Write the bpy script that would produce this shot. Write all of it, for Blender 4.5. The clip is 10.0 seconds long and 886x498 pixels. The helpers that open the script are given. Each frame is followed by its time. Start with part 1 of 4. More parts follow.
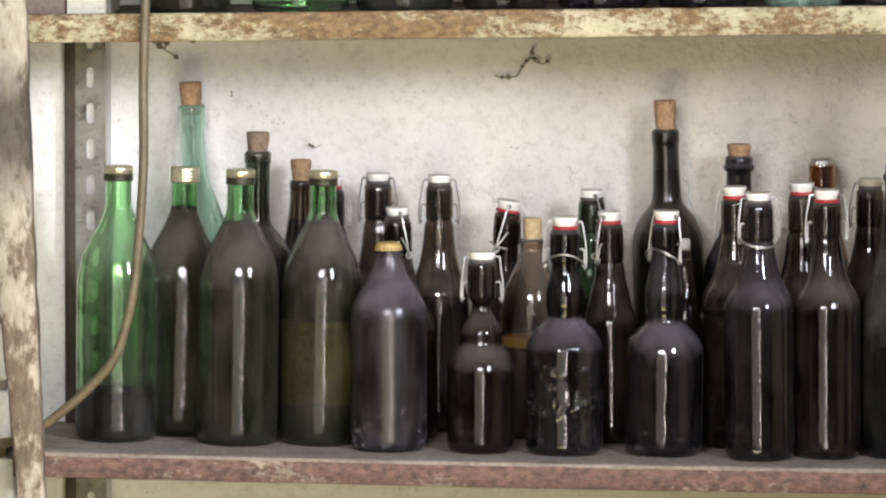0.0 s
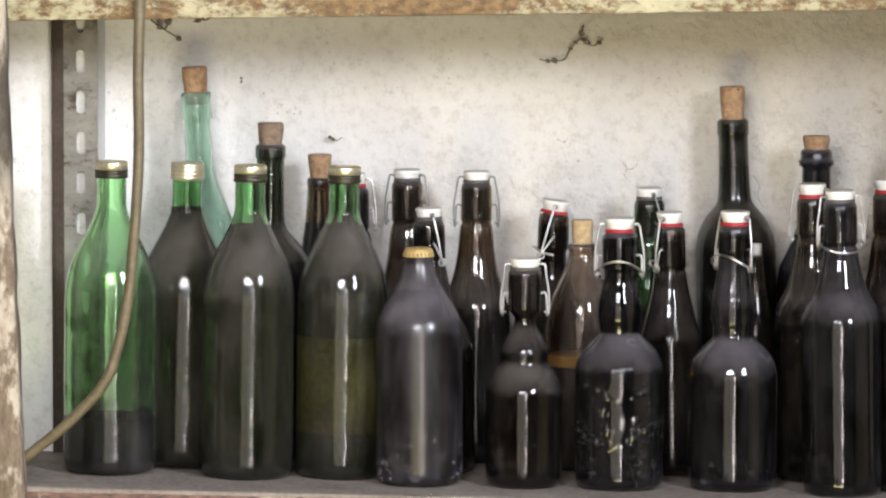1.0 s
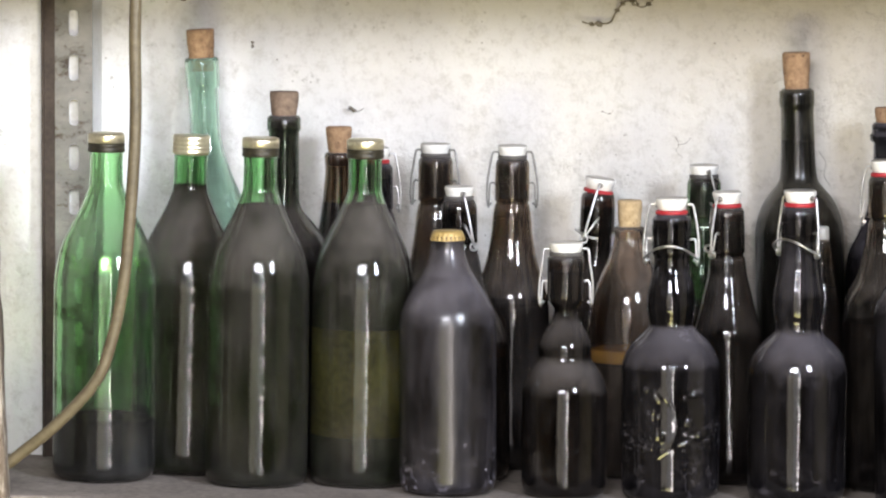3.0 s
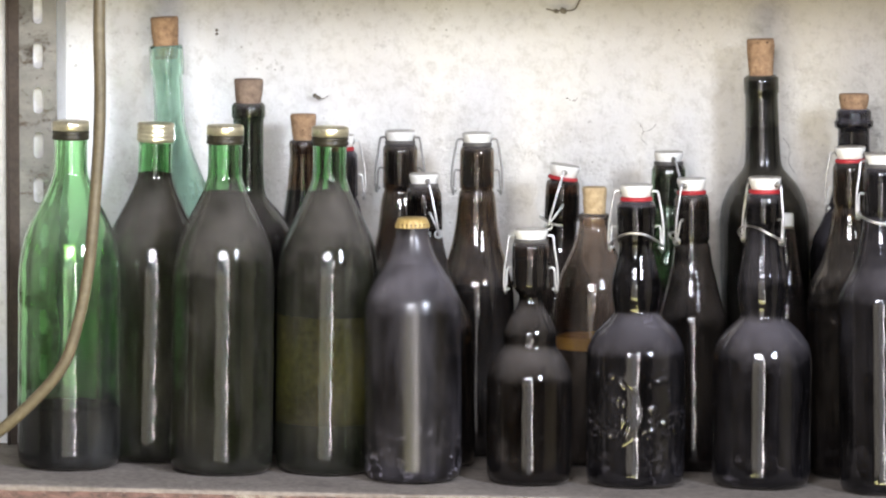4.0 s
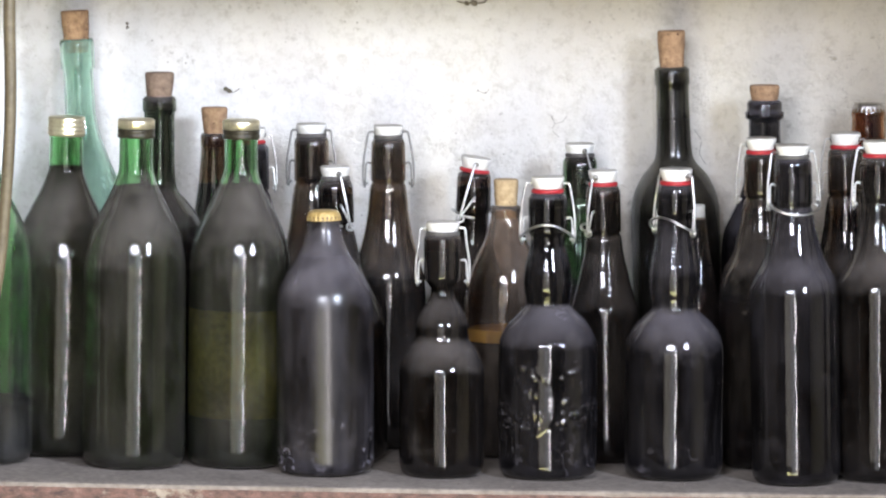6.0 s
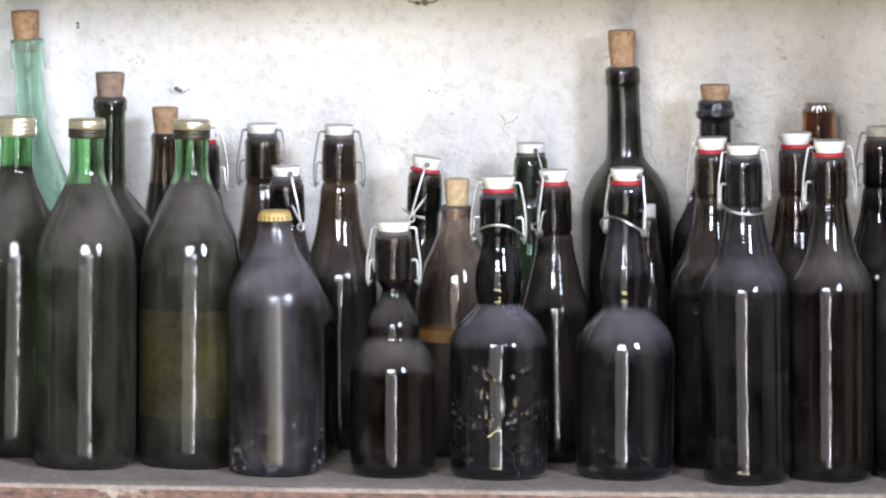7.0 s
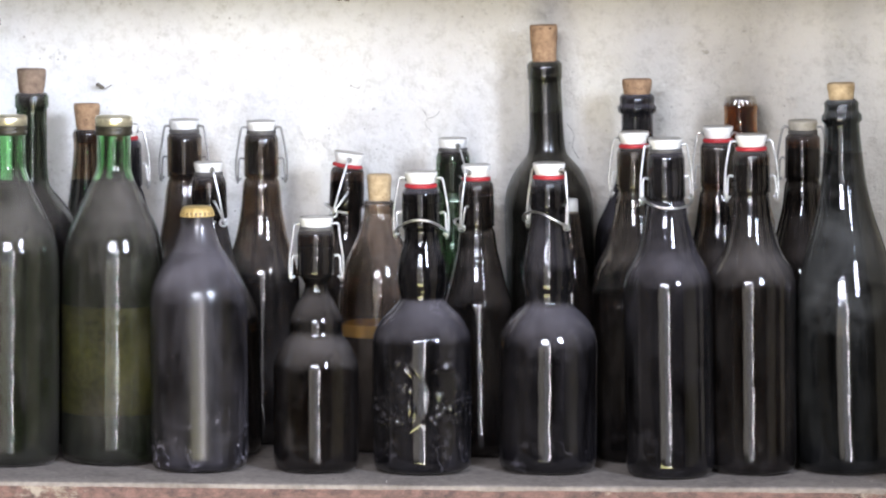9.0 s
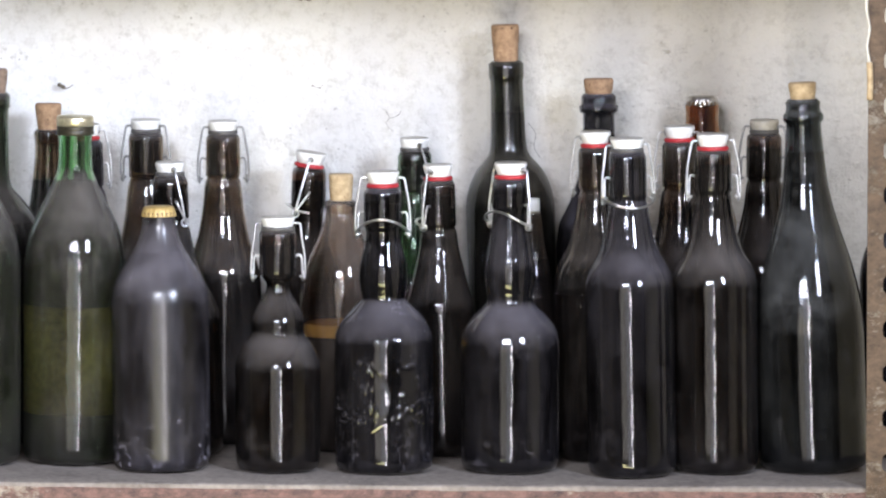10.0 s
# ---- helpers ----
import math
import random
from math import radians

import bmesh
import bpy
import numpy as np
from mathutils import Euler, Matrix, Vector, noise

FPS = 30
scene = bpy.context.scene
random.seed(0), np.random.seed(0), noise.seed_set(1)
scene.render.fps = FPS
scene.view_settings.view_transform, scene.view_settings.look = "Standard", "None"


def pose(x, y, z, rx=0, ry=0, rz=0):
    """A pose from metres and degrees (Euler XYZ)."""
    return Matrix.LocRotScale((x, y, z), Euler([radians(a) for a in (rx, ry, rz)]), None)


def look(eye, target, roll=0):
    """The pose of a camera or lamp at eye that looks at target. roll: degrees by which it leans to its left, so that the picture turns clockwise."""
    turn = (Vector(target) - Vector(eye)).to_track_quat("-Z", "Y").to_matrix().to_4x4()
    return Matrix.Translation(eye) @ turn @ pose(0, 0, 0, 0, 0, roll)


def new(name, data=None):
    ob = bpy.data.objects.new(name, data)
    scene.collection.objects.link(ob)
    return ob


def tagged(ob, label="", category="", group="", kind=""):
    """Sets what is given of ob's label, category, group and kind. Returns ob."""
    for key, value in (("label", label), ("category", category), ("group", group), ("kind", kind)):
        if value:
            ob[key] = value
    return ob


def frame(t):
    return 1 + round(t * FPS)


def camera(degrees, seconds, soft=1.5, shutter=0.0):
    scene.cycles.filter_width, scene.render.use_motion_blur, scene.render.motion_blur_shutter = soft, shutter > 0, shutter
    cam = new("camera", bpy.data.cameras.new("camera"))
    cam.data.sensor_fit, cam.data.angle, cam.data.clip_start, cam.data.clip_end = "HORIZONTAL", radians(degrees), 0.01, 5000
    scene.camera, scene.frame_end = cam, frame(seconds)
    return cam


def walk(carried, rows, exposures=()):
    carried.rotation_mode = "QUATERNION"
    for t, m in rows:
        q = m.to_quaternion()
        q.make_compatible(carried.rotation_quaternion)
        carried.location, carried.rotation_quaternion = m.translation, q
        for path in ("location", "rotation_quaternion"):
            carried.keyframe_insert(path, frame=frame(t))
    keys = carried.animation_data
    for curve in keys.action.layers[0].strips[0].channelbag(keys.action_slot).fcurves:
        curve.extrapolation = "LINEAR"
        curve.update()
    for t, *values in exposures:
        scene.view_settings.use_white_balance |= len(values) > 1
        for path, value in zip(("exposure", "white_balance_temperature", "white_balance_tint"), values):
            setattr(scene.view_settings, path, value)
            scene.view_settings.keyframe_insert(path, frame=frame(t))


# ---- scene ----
cam = camera(10.098, 10.0, soft=2.2)
ROWS = [  # seconds, eye y, eye z, yaw, pitch, roll
    (0.0, -5.4059, 1.5183, 0.245, -5.128, 0.218),
    (0.5, -5.0926, 1.4886, 0.424, -5.051, 0.118),
    (1.0, -4.7365, 1.4550, 0.711, -5.020, 0.114),
    (1.5, -4.4139, 1.4245, 1.091, -5.100, 0.217),
    (2.0, -4.2456, 1.4086, 1.205, -5.108, 0.229),
    (3.5, -4.2456, 1.4086, 1.038, -5.243, 0.188),
    (4.0, -4.2456, 1.4086, 0.751, -5.319, 0.139),
    (4.5, -4.2456, 1.4086, 0.439, -5.359, 0.158),
    (5.0, -4.2456, 1.4086, 0.220, -5.386, 0.076),
    (5.5, -4.2456, 1.4086, 0.001, -5.400, -0.002),
    (7.0, -4.2456, 1.4086, -0.825, -5.406, -0.005),
    (7.5, -4.2456, 1.4086, -1.069, -5.417, -0.097),
    (8.0, -4.2456, 1.4086, -1.287, -5.436, -0.083),
    (8.5, -4.2456, 1.4086, -1.487, -5.455, -0.152),
    (9.0, -4.2456, 1.4086, -1.713, -5.462, -0.156),
    (9.5, -4.2456, 1.4086, -1.925, -5.487, -0.145),
    (10.0, -4.2456, 1.4086, -2.152, -5.466, -0.159),
]
WALK = [(t, pose(0, y, z, 90 + pitch, 0, yaw) @ pose(0, 0, 0, 0, 0, roll)) for t, y, z, yaw, pitch, roll in ROWS]
walk(cam, WALK, exposures=[(0.0, -0.33, 8000, 22), (1.5, -0.24, 7850, 22), (3.5, -0.07, 7550, 22), (5.5, 0.0, 7200, 22), (10.0, 0.07, 6950, 23)])

# ---------- light: a doorway and a small window in the shed's front wall, overcast sky outside ----------
world = bpy.data.worlds.new("sky")
scene.world = world
world.use_nodes = True
wn = world.node_tree.nodes
sky = wn.new("ShaderNodeTexSky")
sky.sky_type, sky.sun_disc, sky.sun_elevation, sky.sun_rotation = "NISHITA", False, radians(50), radians(200)
wn["Background"].inputs["Strength"].default_value = 0.12
world.node_tree.links.new(sky.outputs[0], wn["Background"].inputs["Color"])
sun = new("sun", bpy.data.lights.new("sun", "SUN"))
sun.data.energy, sun.data.angle, sun.data.color = 1.2, radians(15), (1, 0.96, 0.9)
sun.matrix_world = look((0, 0, 5), (2.2, 1.2, 0))


def area(name, eye, target, w, h, power, colour, spread=180):
    ob = new(name, bpy.data.lights.new(name, "AREA"))
    ob.data.shape, ob.data.size, ob.data.size_y = "RECTANGLE", w, h
    ob.data.energy, ob.data.color, ob.data.spread = power, colour, radians(spread)
    ob.matrix_world = look(eye, target)
    return ob


DOOR_Y = -1.9
area("doorway_sky", (-0.2, DOOR_Y + 0.05, 1.62), (-0.24, 0, 1.62), 0.6, 0.28, 40, (0.72, 0.86, 1.0))
area("doorway_path", (0.02, DOOR_Y + 0.05, 0.81), (0.02, 0, 0.81), 0.4, 1.34, 4.0, (0.8, 0.9, 1.0))
area("doorway_edge", (0.24, DOOR_Y + 0.05, 0.85), (0.24, 0, 0.85), 0.06, 1.28, 12.0, (0.88, 0.94, 1.0))
area("doorway_yard", (-0.45, DOOR_Y + 0.05, 0.9), (-0.45, 0, 0.9), 0.5, 0.9, 2.3, (0.93, 0.97, 0.88))
area("doorway_grass", (-0.2, DOOR_Y + 0.05, 0.17), (-0.3, 0.3, 1.2), 1.05, 0.3, 17, (0.95, 1.0, 0.46))
area("window_daylight", (1.16, DOOR_Y + 0.05, 1.78), (-0.4, 0, 1.0), 0.36, 0.46, 11.5, (0.62, 0.8, 1.0), 68)


# ---------- materials ----------
def material(name):
    m = bpy.data.materials.new(name)
    m.use_nodes = True
    nt = m.node_tree
    return m, nt, nt.nodes["Principled BSDF"]


def coords(nt, scale=(1, 1, 1), shift=0.0):
    tc = nt.nodes.new("ShaderNodeTexCoord")
    info = nt.nodes.new("ShaderNodeObjectInfo")
    mp = nt.nodes.new("ShaderNodeMapping")
    mp.inputs["Scale"].default_value = scale
    mp.inputs["Location"].default_value = (shift, 0, 0)
    add = nt.nodes.new("ShaderNodeVectorMath")
    add.operation = "MULTIPLY_ADD"
    add.inputs[1].default_value = (1, 1, 1)
    nt.links.new(tc.outputs["Object"], add.inputs[0])
    nt.links.new(info.outputs["Random"], add.inputs[2])
    nt.links.new(add.outputs[0], mp.inputs["Vector"])
    return mp.outputs[0]


def noisy(nt, vec, scale, detail=6, rough=0.6):
    n = nt.nodes.new("ShaderNodeTexNoise")
    n.inputs["Scale"].default_value, n.inputs["Detail"].default_value, n.inputs["Roughness"].default_value = scale, detail, rough
    nt.links.new(vec, n.inputs["Vector"])
    return n.outputs["Fac"]


def ramp(nt, fac, *stops):
    r = nt.nodes.new("ShaderNodeValToRGB")
    while len(r.color_ramp.elements) < len(stops):
        r.color_ramp.elements.new(0.5)
    for e, (p, c) in zip(r.color_ramp.elements, stops):
        e.position = p
        e.color = (*c, 1) if isinstance(c, tuple) else (c, c, c, 1)
    nt.links.new(fac, r.inputs[0])
    return r.outputs[0]


def mixed(nt, fac, a, b):
    m = nt.nodes.new("ShaderNodeMix")
    m.data_type = "RGBA"
    for sock, v in ((m.inputs[0], fac), (m.inputs[6], a), (m.inputs[7], b)):
        if isinstance(v, (int, float)):
            sock.default_value = v
        elif isinstance(v, tuple):
            sock.default_value = (*v, 1)
        else:
            nt.links.new(v, sock)
    return m.outputs[2]


def maths(nt, op, a, b=0.0, c=0.0):
    m = nt.nodes.new("ShaderNodeMath")
    m.operation = op
    m.use_clamp = False
    for sock, v in zip(m.inputs, (a, b, c)):
        if isinstance(v, (int, float)):
            sock.default_value = v
        else:
            nt.links.new(v, sock)
    return m.outputs[0]


def bumped(nt, bsdf, height, strength=0.4, distance=0.002):
    b = nt.nodes.new("ShaderNodeBump")
    b.inputs["Strength"].default_value, b.inputs["Distance"].default_value = strength, distance
    nt.links.new(height, b.inputs["Height"])
    nt.links.new(b.outputs[0], bsdf.inputs["Normal"])


def blotchy(name, a, b, scale=30, rough=0.7, metal=0.0, bump=0.3, grain=200, dist=0.001):
    """A two-tone surface with stains and grain."""
    m, nt, p = material(name)
    v = coords(nt)
    big, small = noisy(nt, v, scale), noisy(nt, v, grain, 4)
    fac = maths(nt, "MULTIPLY_ADD", small, 0.5, maths(nt, "MULTIPLY", big, 0.55))
    nt.links.new(ramp(nt, fac, (0.35, a), (0.7, b)), p.inputs["Base Color"])
    p.inputs["Roughness"].default_value, p.inputs["Metallic"].default_value = rough, metal
    bumped(nt, p, fac, bump, dist)
    return m


def inner(m):
    """Seen through glass it touches, a liquid has no gloss of its own."""
    m.node_tree.nodes["Principled BSDF"].inputs["Specular IOR Level"].default_value = 0.0
    return m


def glass(name, colour, dust=0.05, shoulder=0.25, dust_colour=(0.41, 0.365, 0.355), rough=0.02, wet=0.0):
    """Coloured bottle glass under an uneven film of settled dust."""
    m, nt, p = material(name)
    p.inputs["Base Color"].default_value = (*colour, 1)
    p.inputs["Transmission Weight"].default_value, p.inputs["IOR"].default_value = 1.0, 1.5
    v = coords(nt)
    cloud, fine = noisy(nt, v, 22, 5), noisy(nt, v, 260, 5, 0.7)
    nt.links.new(maths(nt, "MULTIPLY_ADD", cloud, 0.025, rough * 0.4), p.inputs["Roughness"])
    ripple = maths(nt, "ADD", noisy(nt, v, 45, 3), maths(nt, "MULTIPLY", noisy(nt, v, 170, 3), 0.25))
    bumped(nt, p, ripple, 0.12, 0.0025)
    film = nt.nodes.new("ShaderNodeBsdfPrincipled")
    film.inputs["Base Color"].default_value = (*dust_colour, 1)
    film.inputs["Roughness"].default_value = 0.85
    film.inputs["Specular IOR Level"].default_value = 0.2
    geo = nt.nodes.new("ShaderNodeNewGeometry")
    xyz = nt.nodes.new("ShaderNodeSeparateXYZ")
    nt.links.new(geo.outputs["Normal"], xyz.inputs[0])
    up = maths(nt, "MAXIMUM", maths(nt, "ADD", xyz.outputs["Z"], maths(nt, "MULTIPLY_ADD", noisy(nt, v, 26, 6, 0.7), 1.0, -0.58)), 0.0)
    grime = ramp(nt, maths(nt, "MULTIPLY_ADD", fine, 0.45, maths(nt, "MULTIPLY", cloud, 0.55)), (0.32, 0.35), (0.7, 1.0))
    drawn = nt.nodes.new("ShaderNodeMapping")  # dust wiped and washed into upright streaks
    drawn.inputs["Scale"].default_value = (1.0, 1.0, 0.3)
    nt.links.new(v, drawn.inputs["Vector"])
    streak = ramp(nt, noisy(nt, drawn.outputs[0], 34, 5, 0.62), (0.36, 0.15), (0.66, 2.1))
    fall = nt.nodes.new("ShaderNodeMapping")  # fine upright wipe marks
    fall.inputs["Scale"].default_value = (1.0, 1.0, 0.06)
    nt.links.new(v, fall.inputs["Vector"])
    streak = maths(nt, "MULTIPLY", streak, ramp(nt, noisy(nt, fall.outputs[0], 150, 4, 0.6), (0.36, 0.7), (0.64, 1.25)))
    amount = maths(nt, "MULTIPLY", maths(nt, "MULTIPLY_ADD", up, shoulder, maths(nt, "MULTIPLY", streak, dust)), grime)
    specks = ramp(nt, noisy(nt, v, 330, 3, 0.6), (0.7, 0.0), (0.76, 1.0))
    amount = maths(nt, "MAXIMUM", amount, maths(nt, "MULTIPLY", specks, 0.28))
    if wet:  # dried splashes round the foot
        tc = nt.nodes.new("ShaderNodeTexCoord")
        at = nt.nodes.new("ShaderNodeSeparateXYZ")
        nt.links.new(tc.outputs["Object"], at.inputs[0])
        low = ramp(nt, maths(nt, "MULTIPLY_ADD", at.outputs["Z"], 14.0, 0.0), (0.05, 1.0), (0.95, 0.0))
        crust = ramp(nt, noisy(nt, v, 75, 6, 0.65), (0.58, 0.0), (0.68, 1.0))
        runs = nt.nodes.new("ShaderNodeTexNoise")  # thin dried rims of old drops
        runs.inputs["Scale"].default_value, runs.inputs["Detail"].default_value = 38, 5
        nt.links.new(v, runs.inputs["Vector"])
        rim = ramp(nt, maths(nt, "ABSOLUTE", maths(nt, "SUBTRACT", runs.outputs["Fac"], 0.5)), (0.004, 1.0), (0.014, 0.0))
        rim = maths(nt, "MULTIPLY", rim, ramp(nt, noisy(nt, v, 24, 3), (0.45, 0.0), (0.6, 0.9)))
        crust = maths(nt, "MAXIMUM", crust, rim)
        amount = maths(nt, "MAXIMUM", amount, maths(nt, "MULTIPLY", maths(nt, "MULTIPLY", low, crust), 0.4 * wet))
    mix = nt.nodes.new("ShaderNodeMixShader")
    nt.links.new(amount, mix.inputs[0])
    nt.links.new(p.outputs[0], mix.inputs[1])
    nt.links.new(film.outputs[0], mix.inputs[2])
    nt.links.new(mix.outputs[0], nt.nodes["Material Output"].inputs["Surface"])
    return m


GLASS = {
    "green": glass("green_glass", (0.62, 0.97, 0.63), 0.04, 0.3, (0.38, 0.38, 0.37)),
    "green_film": glass("dusty_green_glass", (0.34, 0.68, 0.38), 0.036, 0.55, (0.385, 0.345, 0.325)),
    "green_dark": glass("dark_green_glass", (0.15, 0.26, 0.15), 0.035, 0.2),
    "dark_green_film": glass("dusty_dark_green_glass", (0.11, 0.15, 0.1), 0.025, 0.4, rough=0.2),
    "pale": glass("pale_green_glass", (0.7, 0.9, 0.78), 0.3, 0.15, (0.36, 0.56, 0.45), 0.06),
    "grey_film": glass("dust_coated_glass", (0.2, 0.17, 0.16), 0.056, 0.5, (0.37, 0.34, 0.39), 0.6, 1.7),
    "brown": glass("brown_glass", (0.26, 0.185, 0.12), 0.02, 0.34),
    "brown_black": glass("dark_brown_glass", (0.2, 0.12, 0.085), 0.018, 0.36),
    "black": glass("black_glass", (0.085, 0.085, 0.095), 0.021, 0.38, (0.37, 0.34, 0.39), 0.02, 0.35),
    "wine": glass("old_wine_glass", (0.08, 0.085, 0.06), 0.03, 0.3, (0.36, 0.33, 0.28), 0.45),
    "sparkling": glass("dark_sparkling_glass", (0.06, 0.09, 0.1), 0.022, 0.45, (0.36, 0.37, 0.38), 0.05),
    "amber": glass("amber_glass", (0.45, 0.21, 0.08), 0.02, 0.05),
    "amber_film": glass("dusty_amber_glass", (0.6, 0.47, 0.38), 0.14, 0.25, (0.33, 0.27, 0.235)),
}
CLEAN = {}
for _key, _m in GLASS.items():
    _c, _nt, _p = material("inner_" + _m.name)
    _p.inputs["Base Color"].default_value = _m.node_tree.nodes["Principled BSDF"].inputs["Base Color"].default_value
    _p.inputs["Transmission Weight"].default_value, _p.inputs["IOR"].default_value, _p.inputs["Roughness"].default_value = 1.0, 1.5, 0.05
    CLEAN[_key] = _c
LIQUID = {
    "dark": inner(blotchy("dark_beer", (0.006, 0.004, 0.003), (0.012, 0.007, 0.005), 10, 0.5, bump=0)),
    "murk": inner(blotchy("murky_wine", (0.016, 0.011, 0.009), (0.036, 0.024, 0.019), 14, 0.6, bump=0)),
    "dregs": inner(blotchy("dregs", (0.004, 0.003, 0.003), (0.009, 0.005, 0.006), 30, 0.6, bump=0)),
    "olive": inner(blotchy("faded_label", (0.05, 0.028, 0.01), (0.165, 0.085, 0.028), 20, 0.6, bump=0)),
    "amber": inner(blotchy("amber_liquid", (0.42, 0.25, 0.05), (0.6, 0.4, 0.08), 12, 0.5, bump=0)),
}


def dusty_top(m, dust, reach):
    """Settled dust on the faces that look up."""
    nt = m.node_tree
    p = nt.nodes["Principled BSDF"]
    paint = p.inputs["Base Color"].links[0].from_socket
    geo = nt.nodes.new("ShaderNodeNewGeometry")
    xyz = nt.nodes.new("ShaderNodeSeparateXYZ")
    nt.links.new(geo.outputs["Normal"], xyz.inputs[0])
    v = coords(nt)
    lie = maths(nt, "ADD", xyz.outputs["Z"], maths(nt, "MULTIPLY_ADD", noisy(nt, v, 150, 5), 0.7, -0.35))
    nt.links.new(mixed(nt, ramp(nt, lie, (reach, 0.0), (reach + 0.3, 0.85)), paint, dust), p.inputs["Base Color"])
    return m


PORCELAIN = dusty_top(blotchy("white_porcelain", (0.66, 0.65, 0.62), (0.84, 0.83, 0.8), 110, 0.28, bump=0.05), (0.24, 0.215, 0.18), 0.35)
CREAM = blotchy("cream_porcelain", (0.34, 0.31, 0.26), (0.5, 0.46, 0.39), 90, 0.4, bump=0.05)
RUBBER = blotchy("red_rubber", (0.3, 0.012, 0.018), (0.46, 0.03, 0.035), 120, 0.5, bump=0.1)
GREY_RUBBER = blotchy("grey_rubber", (0.05, 0.05, 0.05), (0.12, 0.11, 0.1), 120, 0.6, bump=0.1)
WIRE = blotchy("steel_wire", (0.42, 0.42, 0.41), (0.75, 0.75, 0.74), 220, 0.3, 1.0, 0.15, 900)
DULL_WIRE = blotchy("dull_steel_wire", (0.16, 0.15, 0.14), (0.36, 0.35, 0.33), 220, 0.45, 0.9, 0.2, 900)
GOLD = blotchy("gold_cap_metal", (0.56, 0.48, 0.31), (0.92, 0.85, 0.64), 90, 0.3, 0.8, 0.1, 500)
BLACK_RING = blotchy("black_cap_ring", (0.012, 0.012, 0.01), (0.06, 0.05, 0.03), 140, 0.4, 0.3, 0.2, 600)
YELLOW = blotchy("yellow_crown_cap", (0.33, 0.21, 0.07), (0.58, 0.41, 0.16), 160, 0.5, 0.2, 0.2, 600)
SILVER = blotchy("silver_crown_cap", (0.3, 0.26, 0.22), (0.75, 0.72, 0.68), 160, 0.3, 0.9, 0.2, 600)
PLASTIC = blotchy("white_plastic", (0.6, 0.6, 0.58), (0.78, 0.78, 0.76), 90, 0.4, bump=0.05)


def cork_material(name, a, b, pit):
    m, nt, p = material(name)
    v = coords(nt)
    base = ramp(nt, noisy(nt, v, 160, 6, 0.65), (0.3, a), (0.65, b))
    vo = nt.nodes.new("ShaderNodeTexVoronoi")
    vo.inputs["Scale"].default_value = 190
    nt.links.new(v, vo.inputs["Vector"])
    pits = ramp(nt, vo.outputs["Distance"], (0.12, 1.0), (0.3, 0.0))
    keep = ramp(nt, noisy(nt, v, 90, 3), (0.52, 0.0), (0.6, 1.0))
    hole = maths(nt, "MULTIPLY", pits, keep)
    nt.links.new(mixed(nt, hole, base, pit), p.inputs["Base Color"])
    p.inputs["Roughness"].default_value = 0.9
    bumped(nt, p, maths(nt, "SUBTRACT", noisy(nt, v, 300, 4), hole), 0.6, 0.0012)
    return m


CORK = cork_material("cork", (0.2, 0.11, 0.06), (0.42, 0.255, 0.145), (0.07, 0.03, 0.015))
CORK_DARK = cork_material("old_dark_cork", (0.13, 0.085, 0.06), (0.26, 0.18, 0.13), (0.05, 0.03, 0.02))
CORK_PALE = cork_material("pale_cork", (0.32, 0.215, 0.11), (0.52, 0.38, 0.225), (0.2, 0.11, 0.05))


